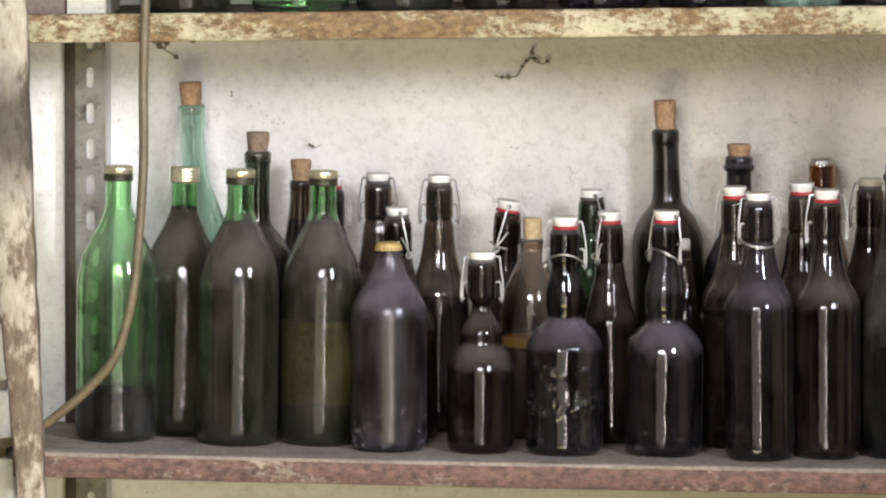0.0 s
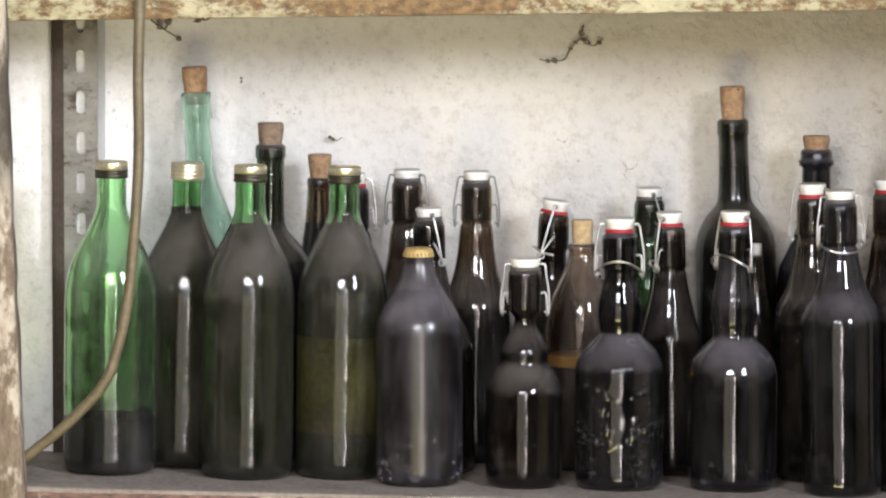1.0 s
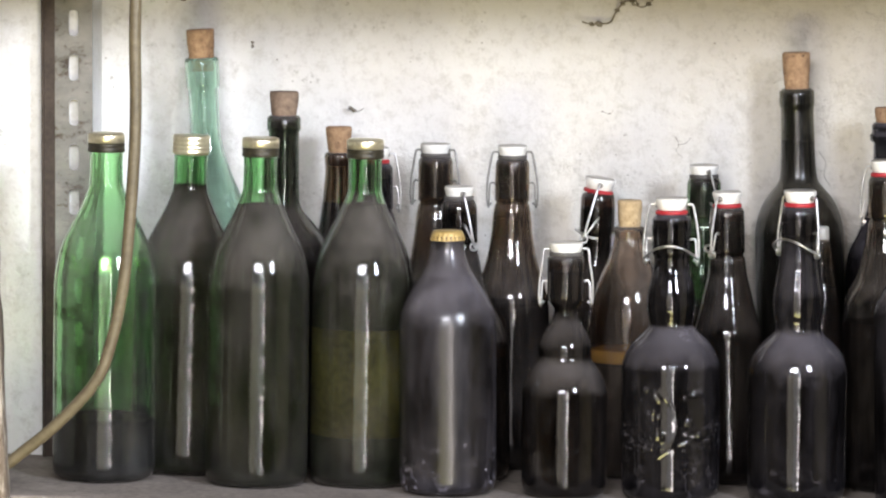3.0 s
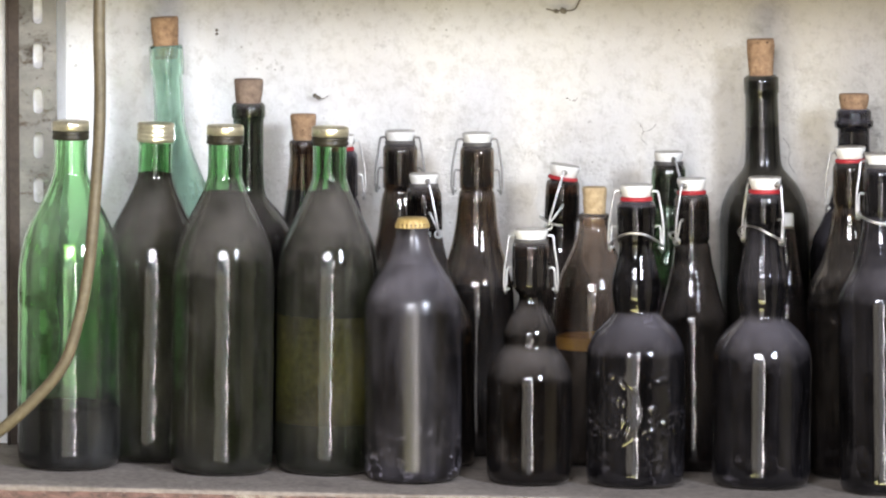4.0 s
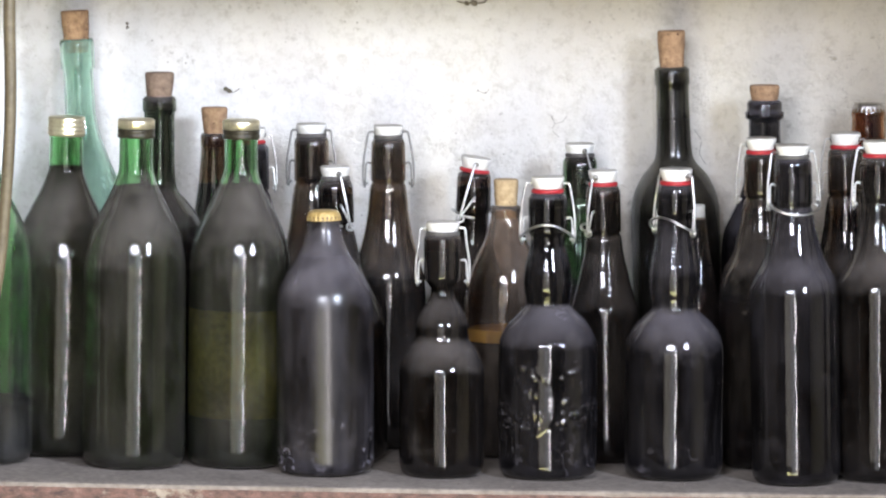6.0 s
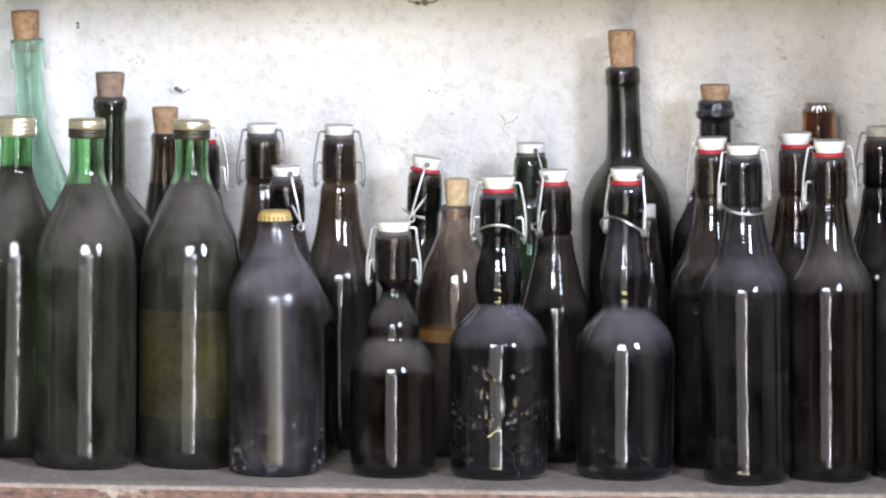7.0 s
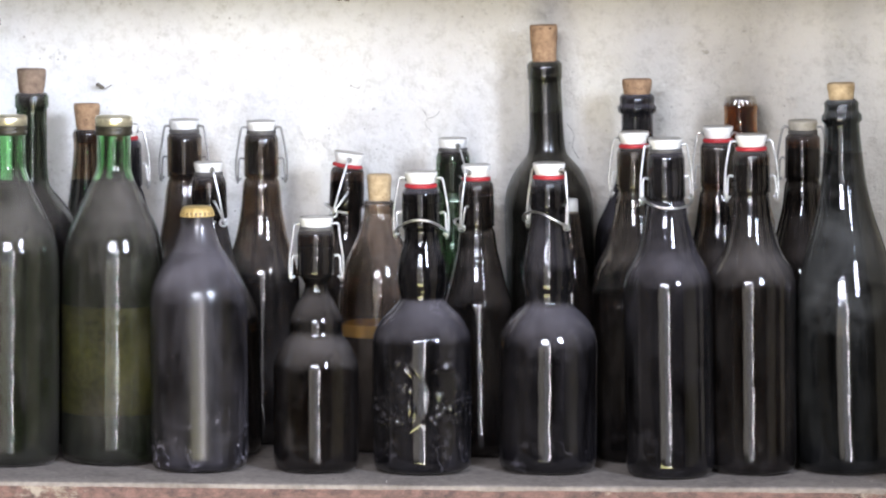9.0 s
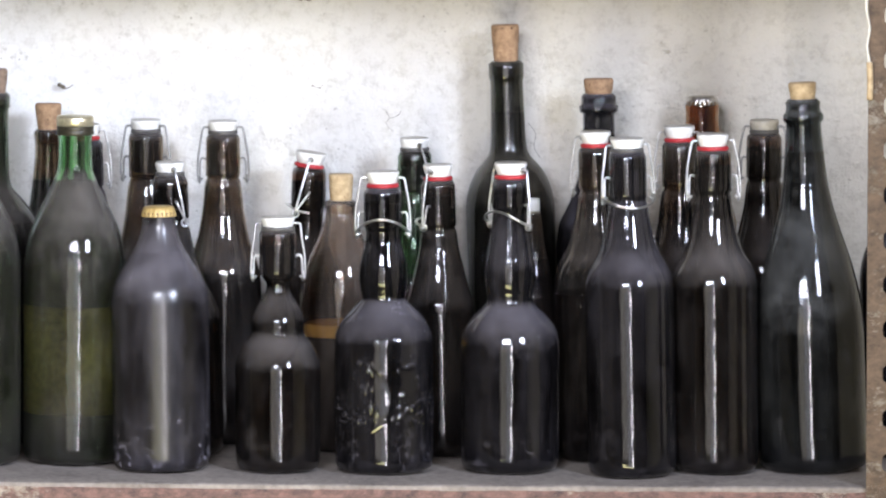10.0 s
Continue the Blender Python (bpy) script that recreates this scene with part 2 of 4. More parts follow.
def plaster():
    m, nt, p = material("whitewashed_plaster")
    v = coords(nt)
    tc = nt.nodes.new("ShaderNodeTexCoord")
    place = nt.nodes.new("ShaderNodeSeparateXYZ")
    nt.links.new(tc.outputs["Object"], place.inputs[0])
    drift = maths(nt, "ADD", maths(nt, "MULTIPLY_ADD", noisy(nt, v, 3.2, 8, 0.62), 0.65, 0.17), maths(nt, "MULTIPLY", place.outputs["X"], -0.54))  # light falloff painted in: the colour turns darker and yellower to the east
    # random stains and the painted falloff share this ramp
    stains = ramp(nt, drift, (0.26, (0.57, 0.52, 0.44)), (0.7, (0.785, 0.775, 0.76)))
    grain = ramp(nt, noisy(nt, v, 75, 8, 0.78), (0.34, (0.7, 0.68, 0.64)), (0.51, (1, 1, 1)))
    mul = nt.nodes.new("ShaderNodeMix")
    mul.data_type, mul.blend_type = "RGBA", "MULTIPLY"
    mul.inputs[0].default_value = 0.6
    nt.links.new(stains, mul.inputs[6])
    nt.links.new(grain, mul.inputs[7])
    cut = nt.nodes.new("ShaderNodeSeparateXYZ")
    flat = nt.nodes.new("ShaderNodeCombineXYZ")
    nt.links.new(v, cut.inputs[0])
    nt.links.new(cut.outputs["X"], flat.inputs["X"])
    nt.links.new(cut.outputs["Z"], flat.inputs["Y"])
    vo = nt.nodes.new("ShaderNodeTexVoronoi")
    vo.voronoi_dimensions = "2D"
    vo.inputs["Scale"].default_value = 31
    nt.links.new(flat.outputs[0], vo.inputs["Vector"])
    dots = ramp(nt, vo.outputs["Distance"], (0.014, 1.0), (0.034, 0.0))
    patch = ramp(nt, noisy(nt, v, 16, 4), (0.48, 0.05), (0.64, 0.8))
    fleck = ramp(nt, noisy(nt, v, 110, 4, 0.65), (0.6, 0.0), (0.7, 0.65))
    spots = maths(nt, "MAXIMUM", maths(nt, "MULTIPLY", dots, patch), maths(nt, "MULTIPLY", fleck, patch))
    nt.links.new(mixed(nt, spots, mul.outputs[2], (0.2, 0.17, 0.12)), p.inputs["Base Color"])
    p.inputs["Roughness"].default_value = 0.92
    h = maths(nt, "ADD", noisy(nt, v, 24, 7, 0.65), maths(nt, "MULTIPLY", noisy(nt, v, 110, 6, 0.7), 0.5))
    lumps = ramp(nt, noisy(nt, v, 42, 4, 0.55), (0.5, 0.0), (0.72, 0.5))
    worn = ramp(nt, maths(nt, "ADD", place.outputs["X"], 0.5), (0.3, 0.35), (0.75, 1.0))  # rougher to the east
    bumped(nt, p, maths(nt, "MULTIPLY", maths(nt, "ADD", h, lumps), worn), 0.75, 0.009)
    return m


def painted_iron(name, paint_a, paint_b, rust_a, rust_b, cover, shift=0.0):
    """Old paint on sheet iron: chips and rust in clouds of two sizes."""
    m, nt, p = material(name)
    v = coords(nt, (1, 1, 1.6), shift)
    paint = ramp(nt, noisy(nt, v, 40, 6), (0.3, paint_a), (0.7, paint_b))
    rust = ramp(nt, noisy(nt, v, 80, 8, 0.75), (0.36, rust_a), (0.62, rust_b))
    cloud = maths(nt, "MULTIPLY_ADD", noisy(nt, v, 9, 4), 0.6, maths(nt, "MULTIPLY", noisy(nt, v, 95, 9, 0.8), 0.6))
    chips = ramp(nt, cloud, (cover - 0.03, 0.0), (cover + 0.035, 1.0))
    pits = ramp(nt, noisy(nt, v, 190, 5, 0.75), (0.6, 0.0), (0.66, 0.9))
    fac = maths(nt, "MAXIMUM", chips, pits)
    nt.links.new(mixed(nt, fac, paint, rust), p.inputs["Base Color"])
    nt.links.new(ramp(nt, fac, (0.0, 0.5), (1.0, 0.85)), p.inputs["Roughness"])
    bumped(nt, p, maths(nt, "SUBTRACT", noisy(nt, v, 180, 5), fac), 0.5, 0.0015)
    return m


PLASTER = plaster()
LIP_TOP = painted_iron("cream_painted_iron", (0.35, 0.31, 0.19), (0.52, 0.465, 0.31), (0.085, 0.05, 0.026), (0.27, 0.165, 0.08), 0.6, -0.38)
LIP_LOW = painted_iron("rusty_red_iron", (0.26, 0.21, 0.16), (0.4, 0.33, 0.26), (0.06, 0.038, 0.034), (0.2, 0.108, 0.085), 0.53)
UPRIGHT = painted_iron("grey_slotted_steel", (0.14, 0.13, 0.11), (0.25, 0.23, 0.195), (0.05, 0.035, 0.025), (0.13, 0.09, 0.06), 0.66)
DARK_FLANGE = blotchy("dark_brown_steel", (0.03, 0.02, 0.014), (0.085, 0.06, 0.045), 35, 0.7, 0.3, 0.4)
UPRIGHT_RUST = painted_iron("rusted_slotted_steel", (0.17, 0.14, 0.1), (0.27, 0.225, 0.175), (0.06, 0.038, 0.024), (0.14, 0.09, 0.055), 0.54)
DUSTY_BOARD = blotchy("dusty_shelf_board", (0.135, 0.11, 0.095), (0.31, 0.265, 0.23), 16, 0.95, bump=0.5, grain=170, dist=0.002)
HOSE = blotchy("brown_rubber_hose", (0.085, 0.065, 0.037), (0.155, 0.122, 0.072), 25, 0.5, bump=0.15)
CONCRETE = blotchy("dark_earth_floor", (0.035, 0.03, 0.026), (0.08, 0.07, 0.06), 5, 0.95)
# boards coloured dark to hold down bounce and reflections
DARKENED_BOARDS = blotchy("darkened_boards", (0.035, 0.026, 0.02), (0.1, 0.075, 0.055), 7, 0.9, bump=0.5)
GRASSY = blotchy("yard_ground", (0.1, 0.12, 0.05), (0.2, 0.19, 0.12), 2, 0.95)
COBWEB = blotchy("dirty_cobweb", (0.09, 0.075, 0.055), (0.26, 0.22, 0.17), 200, 1.0, bump=0)
PALE_BLOCK = blotchy("pale_block_face", (0.36, 0.34, 0.28), (0.6, 0.58, 0.5), 30, 0.8)
CARDBOARD = blotchy("grey_cardboard", (0.12, 0.085, 0.07), (0.2, 0.15, 0.125), 25, 0.85)
TWINE = blotchy("pale_twine", (0.5, 0.46, 0.38), (0.68, 0.63, 0.54), 200, 0.9)
BRICK = blotchy("whitewashed_brick", (0.42, 0.39, 0.34), (0.66, 0.63, 0.57), 22, 0.9, bump=0.6)
MORTAR = blotchy("dark_mortar", (0.1, 0.075, 0.06), (0.2, 0.16, 0.13), 40, 0.95)


def post_wood():
    m, nt, p = material("weathered_whitewashed_wood")
    v = coords(nt, (1, 1, 0.4))
    grain = noisy(nt, v, 120, 6, 0.65)
    patch = noisy(nt, coords(nt, (1, 1, 0.6)), 17, 6, 0.65)
    wood = ramp(nt, grain, (0.3, (0.1, 0.072, 0.05)), (0.65, (0.22, 0.165, 0.12)))
    paint = ramp(nt, grain, (0.3, (0.3, 0.24, 0.18)), (0.62, (0.46, 0.4, 0.33)))
    fac = ramp(nt, maths(nt, "MULTIPLY_ADD", grain, 0.3, maths(nt, "MULTIPLY", patch, 0.75)), (0.46, 0.0), (0.53, 1.0))
    tc = nt.nodes.new("ShaderNodeTexCoord")
    at = nt.nodes.new("ShaderNodeSeparateXYZ")
    nt.links.new(tc.outputs["Object"], at.inputs[0])
    far = maths(nt, "ABSOLUTE", maths(nt, "SUBTRACT", at.outputs["Z"], 1.165))
    soak = ramp(nt, maths(nt, "ADD", maths(nt, "MULTIPLY", far, 7.0), maths(nt, "MULTIPLY", patch, 0.6)), (0.5, 0.85), (0.95, 0.0))
    nt.links.new(mixed(nt, soak, mixed(nt, fac, wood, paint), (0.05, 0.04, 0.032)), p.inputs["Base Color"])
    p.inputs["Roughness"].default_value = 0.9
    bumped(nt, p, grain, 0.7, 0.003)
    return m


WOOD = post_wood()


# ---------- mesh helpers ----------
def mesh(name, verts, faces, mat, smooth=True):
    me = bpy.data.meshes.new(name)
    me.from_pydata(verts, [], faces)
    me.materials.append(mat)
    me.polygons.foreach_set("use_smooth", [smooth] * len(faces))
    me.update()
    return me


def part(name, me, parent, label=""):
    ob = new(name, me)
    ob.parent = parent
    return tagged(ob, label) if label else ob


def flat_part(name, bm, mat, parent=None, smooth=False):
    me = bpy.data.meshes.new(name)
    bmesh.ops.recalc_face_normals(bm, faces=bm.faces)
    for f in bm.faces:
        f.smooth = smooth
    bm.to_mesh(me)
    bm.free()
    me.materials.append(mat)
    ob = new(name, me)
    ob.parent = parent
    return ob


def box(bm, lo, hi, bevel=0.0):
    r = bmesh.ops.create_cube(bm, size=1)
    vs = r["verts"]
    for v in vs:
        v.co = Vector([lo[i] + (v.co[i] + 0.5) * (hi[i] - lo[i]) for i in range(3)])
    if bevel:
        es = list({e for v in vs for e in v.link_edges})
        bmesh.ops.bevel(bm, geom=es, offset=bevel, segments=2, affect="EDGES", profile=0.6)


def smooth_curve(points, step):
    """A monotone curve r(z) through points (z, r), sampled every step metres and at the points."""
    z = np.array([p[0] for p in points])
    r = np.array([p[1] for p in points])
    h, d = np.diff(z), np.diff(r) / np.diff(z)
    m = np.zeros(len(z))
    for i in range(1, len(z) - 1):
        if d[i - 1] * d[i] > 0:
            w1, w2 = 2 * h[i] + h[i - 1], h[i] + 2 * h[i - 1]
            m[i] = (w1 + w2) / (w1 / d[i - 1] + w2 / d[i])
    out = []
    for i in range(len(h)):
        n = max(1, int(round(h[i] / step)))
        for k in range(n):
            s = k / n
            out.append((z[i] + s * h[i], (1 + 2 * s) * (1 - s) ** 2 * r[i] + s * (1 - s) ** 2 * h[i] * m[i] + s * s * (3 - 2 * s) * r[i + 1] + s * s * (s - 1) * h[i] * m[i + 1]))
    return out + [(z[-1], r[-1])]


def lathe(name, rings, mat, n=44, shape=None):
    """Turns (radius, z) rings round z; the first and last close to a point. shape(angle, z) may vary the radius."""
    verts, faces = [(0, 0, rings[0][1])], []
    for r, z in rings:
        for k in range(n):
            a = 2 * math.pi * k / n
            f = shape(a, z) if shape else 1.0
            verts.append((r * f * math.cos(a), r * f * math.sin(a), z))
    verts.append((0, 0, rings[-1][1]))
    last = len(verts) - 1
    for k in range(n):
        j = (k + 1) % n
        faces.append((0, 1 + j, 1 + k))
        for i in range(len(rings) - 1):
            a = 1 + i * n
            faces.append((a + k, a + j, a + n + j, a + n + k))
        faces.append((last, last - n + k, last - n + j))
    return mesh(name, verts, faces, mat)


def tube(name, points, radius, mat, n=8, closed=False):
    """A round wire along points."""
    pts = [Vector(p) for p in points]
    verts, faces, m = [], [], len(pts)
    side = None
    for i, p in enumerate(pts):
        a = pts[(i - 1) % m] if closed or i else p
        b = pts[(i + 1) % m] if closed or i < m - 1 else p
        way = (b - a).normalized()
        if side is None:
            side = way.orthogonal().normalized()
        side = (side - way * side.dot(way)).normalized()
        up = way.cross(side)
        for k in range(n):
            w = 2 * math.pi * k / n
            verts.append(p + radius * (math.cos(w) * side + math.sin(w) * up))
    for i in range(m if closed else m - 1):
        for k in range(n):
            j, q = (k + 1) % n, (i + 1) % m
            faces.append((i * n + k, i * n + j, q * n + j, q * n + k))
    if not closed:
        faces += [tuple(range(n))[::-1], tuple(range((m - 1) * n, m * n))]
    return mesh(name, verts, faces, mat)


def rounded(points, per=6):
    """A smooth line through points."""
    p = [Vector(q) for q in points]
    p = [p[0] * 2 - p[1]] + p + [p[-1] * 2 - p[-2]]
    out = []
    for i in range(1, len(p) - 2):
        for k in range(per):
            s = k / per
            a, b, c, d = p[i - 1:i + 3]
            out.append(0.5 * (2 * b + (c - a) * s + (2 * a - 5 * b + 4 * c - d) * s * s + (3 * b - a - 3 * c + d) * s ** 3))
    return out + [p[-2]]


# ---------- structure ----------
def shelf_z(x):
    """The lower shelf hangs through a little."""
    return 0.00573 * x * x - 0.01664 * x + 0.80182


def setting(name, bm, mat, label, smooth=False):
    return tagged(flat_part(name, bm, mat, None, smooth), label, "", "", "structure")


WALL_Y, LEFT, RIGHT, TOP = 0.36, -1.5, 1.7, 2.35


def back_wall():
    bm = bmesh.new()
    xs = np.linspace(LEFT, RIGHT, 161)
    zs = np.linspace(0, TOP, 118)
    grid = [[bm.verts.new((x, WALL_Y + 0.006 * noise.noise((x * 4, z * 4, 3.1)) + 0.002 * noise.noise((x * 17, z * 17, 8.2)), z)) for x in xs] for z in zs]
    for i in range(len(zs) - 1):
        for j in range(len(xs) - 1):
            bm.faces.new((grid[i][j], grid[i][j + 1], grid[i + 1][j + 1], grid[i + 1][j]))
    bk = [bm.verts.new(v) for v in ((LEFT, 0.56, 0), (RIGHT, 0.56, 0), (RIGHT, 0.56, TOP), (LEFT, 0.56, TOP))]
    bm.faces.new(bk)
    setting("wall_north", bm, PLASTER, "uneven whitewashed plaster wall with flecks and stains, painted dimmer to the east", True)


back_wall()
# a shallow plastered pier behind the upright
bm = bmesh.new()
box(bm, (LEFT, 0.262, 0), (-0.4076, 0.37, TOP), 0.004)
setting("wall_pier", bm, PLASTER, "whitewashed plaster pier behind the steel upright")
# unseen shed sides added to shape light: dark, but east white for glass sheen
for name, lo, hi, mat, label in (
    ("floor", (LEFT - 0.2, DOOR_Y - 0.2, -0.1), (RIGHT + 0.2, 0.56, 0), CONCRETE, "unseen shed floor, coloured dark to cut bounced light"),
    ("ceiling", (LEFT - 0.2, DOOR_Y - 0.2, TOP), (RIGHT + 0.2, 0.56, TOP + 0.12), DARKENED_BOARDS, "unseen board ceiling, coloured dark to cut bounced light"),
    ("wall_west", (LEFT - 0.2, DOOR_Y, 0), (LEFT, 0.56, TOP), DARKENED_BOARDS, "unseen board side wall, coloured dark to keep reflections black"),
    ("wall_east", (RIGHT, DOOR_Y, 0), (RIGHT + 0.2, 0.56, TOP), PLASTER, "unseen side wall, added white to reflect in the bottles"),
    ("ground", (-400, -400, -0.2), (400, 400, -0.12), GRASSY, "grassy yard ground outside the shed"),
):
    bm = bmesh.new()
    box(bm, lo, hi)
    setting(name, bm, mat, label)
# front wall with the doorway and the window left open
bm = bmesh.new()
for x0, x1, z0, z1 in ((LEFT - 0.2, -0.74, 0, TOP), (-0.74, 0.42, 1.92, TOP), (0.42, 0.98, 0, TOP), (0.98, 1.34, 0, 1.55), (0.98, 1.34, 2.02, TOP), (1.34, RIGHT + 0.2, 0, TOP)):
    box(bm, (x0, DOOR_Y - 0.2, z0), (x1, DOOR_Y, z1))
setting("wall_south", bm, DARKENED_BOARDS, "dark board front wall with doorway and small window")


def lip(name, mat, top, height, x0, x1, label, flange=0.04):
    """Angle iron along the front of a shelf: a hanging flange with a rounded upper edge and a flange under the board."""
    bm = bmesh.new()
    n = 60
    rows = []
    for i in range(n + 1):
        x = x0 + (x1 - x0) * i / n
        z = top(x) + 0.0005 * noise.noise((x * 20, 0, top(0)))
        w = 0.0006 * noise.noise((x * 9, 5, top(0)))
        section = ((flange, z - 0.002), (0.004, z - 0.0015), (0.0012, z - 0.0022), (w, z - 0.005), (w, z - height * 0.5), (w + 0.0003, z - height + 0.001), (0.0015, z - height), (0.003, z - height + 0.001), (0.003, z - 0.006), (flange, z - 0.006))
        rows.append([bm.verts.new((x, y, zz)) for y, zz in section])
    for a, b in zip(rows, rows[1:]):
        for k in range(len(a)):
            j = (k + 1) % len(a)
            bm.faces.new((a[k], b[k], b[j], a[j]))
    bm.faces.new(rows[0])
    bm.faces.new(rows[-1][::-1])
    return setting(name, bm, mat, label, True)


def upper_z(x):
    return 1.2936 + 0.0144 * x


def board(name, top, thick, mat, label, front=-0.0014):
    """A board whose dust lies in a ragged drift over the iron edge."""
    bm = bmesh.new()
    n, d = 420, 24
    ys = [0.005 + (WALL_Y - 0.013) * k / d for k in range(d + 1)]
    up = []
    for x in np.linspace(-0.49, 0.64, n + 1):
        drift = 0.0006 + 0.002 * noise.noise((x * 26, 2.0, 0.4)) + 0.0014 * noise.noise((x * 95, 5.0, 0.4))
        row = [bm.verts.new((x, front, top(x) - 0.001 - max(0.0, drift))), bm.verts.new((x, front + 0.0008, top(x) - 0.0008))]
        row += [bm.verts.new((x, y, top(x) + (0.0009 * noise.noise((x * 30, y * 30, 1)) + 0.0005 * noise.noise((x * 110, y * 110, 6))) * (y > 0.01))) for y in ys]
        up.append(row)
    last = len(up[0]) - 1
    dn = [[bm.verts.new((v[0].co.x, y, top(v[0].co.x) - thick)) for y in (0.004, ys[-1])] for v in up]
    for i in range(n):
        for k in range(last):
            bm.faces.new((up[i][k], up[i + 1][k], up[i + 1][k + 1], up[i][k + 1]))
        bm.faces.new((dn[i][0], dn[i][1], dn[i + 1][1], dn[i + 1][0]))
        bm.faces.new((up[i][0], dn[i][0], dn[i + 1][0], up[i + 1][0]))
        bm.faces.new((up[i][last], up[i + 1][last], dn[i + 1][1], dn[i][1]))
    return setting(name, bm, mat, label, True)


lip("trim_lower", LIP_LOW, shelf_z, 0.0285, -0.49, 0.64, "rust-red chipped angle iron edge of the lower shelf")
lip("trim_upper", LIP_TOP, upper_z, 0.0325, -0.49, 0.64, "cream-painted rusty angle iron edge of the upper shelf", 0.0035)
board("shelf_lower", shelf_z, 0.012, DUSTY_BOARD, "dust-covered lower shelf board carrying the bottles")
# upper board's colour stands in for the darkness between and behind its bottles
board("shelf_upper", lambda x: upper_z(x) - 0.007, 0.012, DARKENED_BOARDS, "upper shelf board, coloured dark for the gloom among its bottles", 0.0036)


# ---------- shelf frame ----------
def slotted_strip(bm, x0, x1, z0, z1, y, thick, slots, vertical_slot):
    """A flat strip in the plane y with rounded slots cut through it; slots: list of centre z; vertical_slot: half width, half height."""
    hw, hh = vertical_slot
    xc = (x0 + x1) / 2
    outline, square = [], []
    for k in range(16):
        a = 2 * math.pi * k / 16
        outline.append((hw * math.cos(a), (hh - hw) * (1 if math.sin(a) > 1e-6 else -1 if math.sin(a) < -1e-6 else 0) + hw * math.sin(a)))
        f = 1 / max(abs(math.cos(a)), abs(math.sin(a)))
        square.append((f * math.cos(a), f * math.sin(a)))
    edges = sorted(slots)
    cuts = [z0] + [(a + b) / 2 for a, b in zip(edges, edges[1:])] + [z1]
    for zc, lo, hi in zip(edges, cuts, cuts[1:]):
        rect = [(xc + u * (x1 - x0) / 2, (lo + hi) / 2 + w * (hi - lo) / 2) for u, w in square]
        front, back = [([bm.verts.new((xc + dx, yy, zc + dz)) for dx, dz in outline], [bm.verts.new((x, yy, z)) for x, z in rect]) for yy in (y, y + thick)]
        for k in range(16):
            j = (k + 1) % 16
            bm.faces.new((front[0][k], front[0][j], front[1][j], front[1][k]))
            bm.faces.new((back[0][j], back[0][k], back[1][k], back[1][j]))
            bm.faces.new((front[0][j], front[0][k], back[0][k], back[0][j]))
            if k in (0, 1, 14, 15, 6, 7, 8, 9):
                bm.faces.new((front[1][k], front[1][j], back[1][j], back[1][k]))
    bmesh.ops.remove_doubles(bm, verts=bm.verts, dist=1e-5)


def slotted_upright(name, x0, x1, y, mat, zlo, zhi, first, pitch, half, label, flange_left, flange_depth=0.03):
    root = tagged(new(name), label, "shelf upright")
    bm = bmesh.new()
    count = int((zhi - zlo) / pitch)
    slots = [zlo + (first - zlo) % pitch + k * pitch for k in range(count)]
    slotted_strip(bm, x0, x1, zlo, zhi, y, 0.002, [s for s in slots if zlo + half[1] < s < zhi - half[1]], half)
    flat_part("slotted_face", bm, mat, root)
    bm = bmesh.new()
    if flange_left:
        box(bm, (x0 - 0.0118, y - flange_depth, zlo), (x0 - 0.0095, y + 0.002, zhi), 0.0006)
        box(bm, (x0 - 0.0095, y, zlo), (x0, y + 0.002, zhi))
    else:
        box(bm, (x1, y, zlo), (x1 + 0.002, y + flange_depth, zhi), 0.0006)
    flat_part("flange", bm, DARK_FLANGE if flange_left else mat, root)
    return root


slotted_upright("slotted_upright", -0.4405, -0.4066, 0.252, UPRIGHT, 0.0, 1.72, 1.1629, 0.0403, (0.0045, 0.0118), "grey slotted steel angle upright against the wall", True, 0.006)
slotted_upright("slotted_upright", 0.5215, 0.5575, -0.006, UPRIGHT_RUST, 0.0, 1.72, 0.9310, 0.0383, (0.0045, 0.0075), "rusty cream-painted slotted steel upright at the shelf front", False)


def wooden_post():
    bm = bmesh.new()
    rows = []
    n = 110
    for i in range(n + 1):
        z = 1.72 * i / n
        right = np.interp(z, (0.0, 0.768, 1.058, 1.2885, 1.72), (-0.425, -0.4515, -0.4639, -0.4705, -0.479))
        left = right - 0.0305 - 0.010 * max(0.0, min(1.0, (z - 0.78) / 0.25))
        e = lambda s: 0.0016 * noise.noise((s, z * 22, 0.5)) + 0.0009 * noise.noise((s, z * 75, 4.5))
        b = 0.003
        ring = ((right + e(1), -0.05 + b), (right - b + e(1), -0.05), (left + b + e(2), -0.05), (left + e(2), -0.05 + b), (left + e(3), -0.012 - b), (left + b, -0.012), (right - b, -0.012), (right + e(4), -0.012 - b))
        rows.append([bm.verts.new((x, y + 0.0008 * noise.noise((x * 200, y * 200, z * 30)), z)) for x, y in ring])
    for a, c in zip(rows, rows[1:]):
        for k in range(8):
            j = (k + 1) % 8
            bm.faces.new((a[k], a[j], c[j], c[k]))
    bm.faces.new(rows[0][::-1])
    bm.faces.new(rows[-1])
    ob = flat_part("wooden_post", bm, WOOD, None, True)
    tagged(ob, "weathered wooden post with flaking whitewash beside the shelf", "post")


wooden_post()


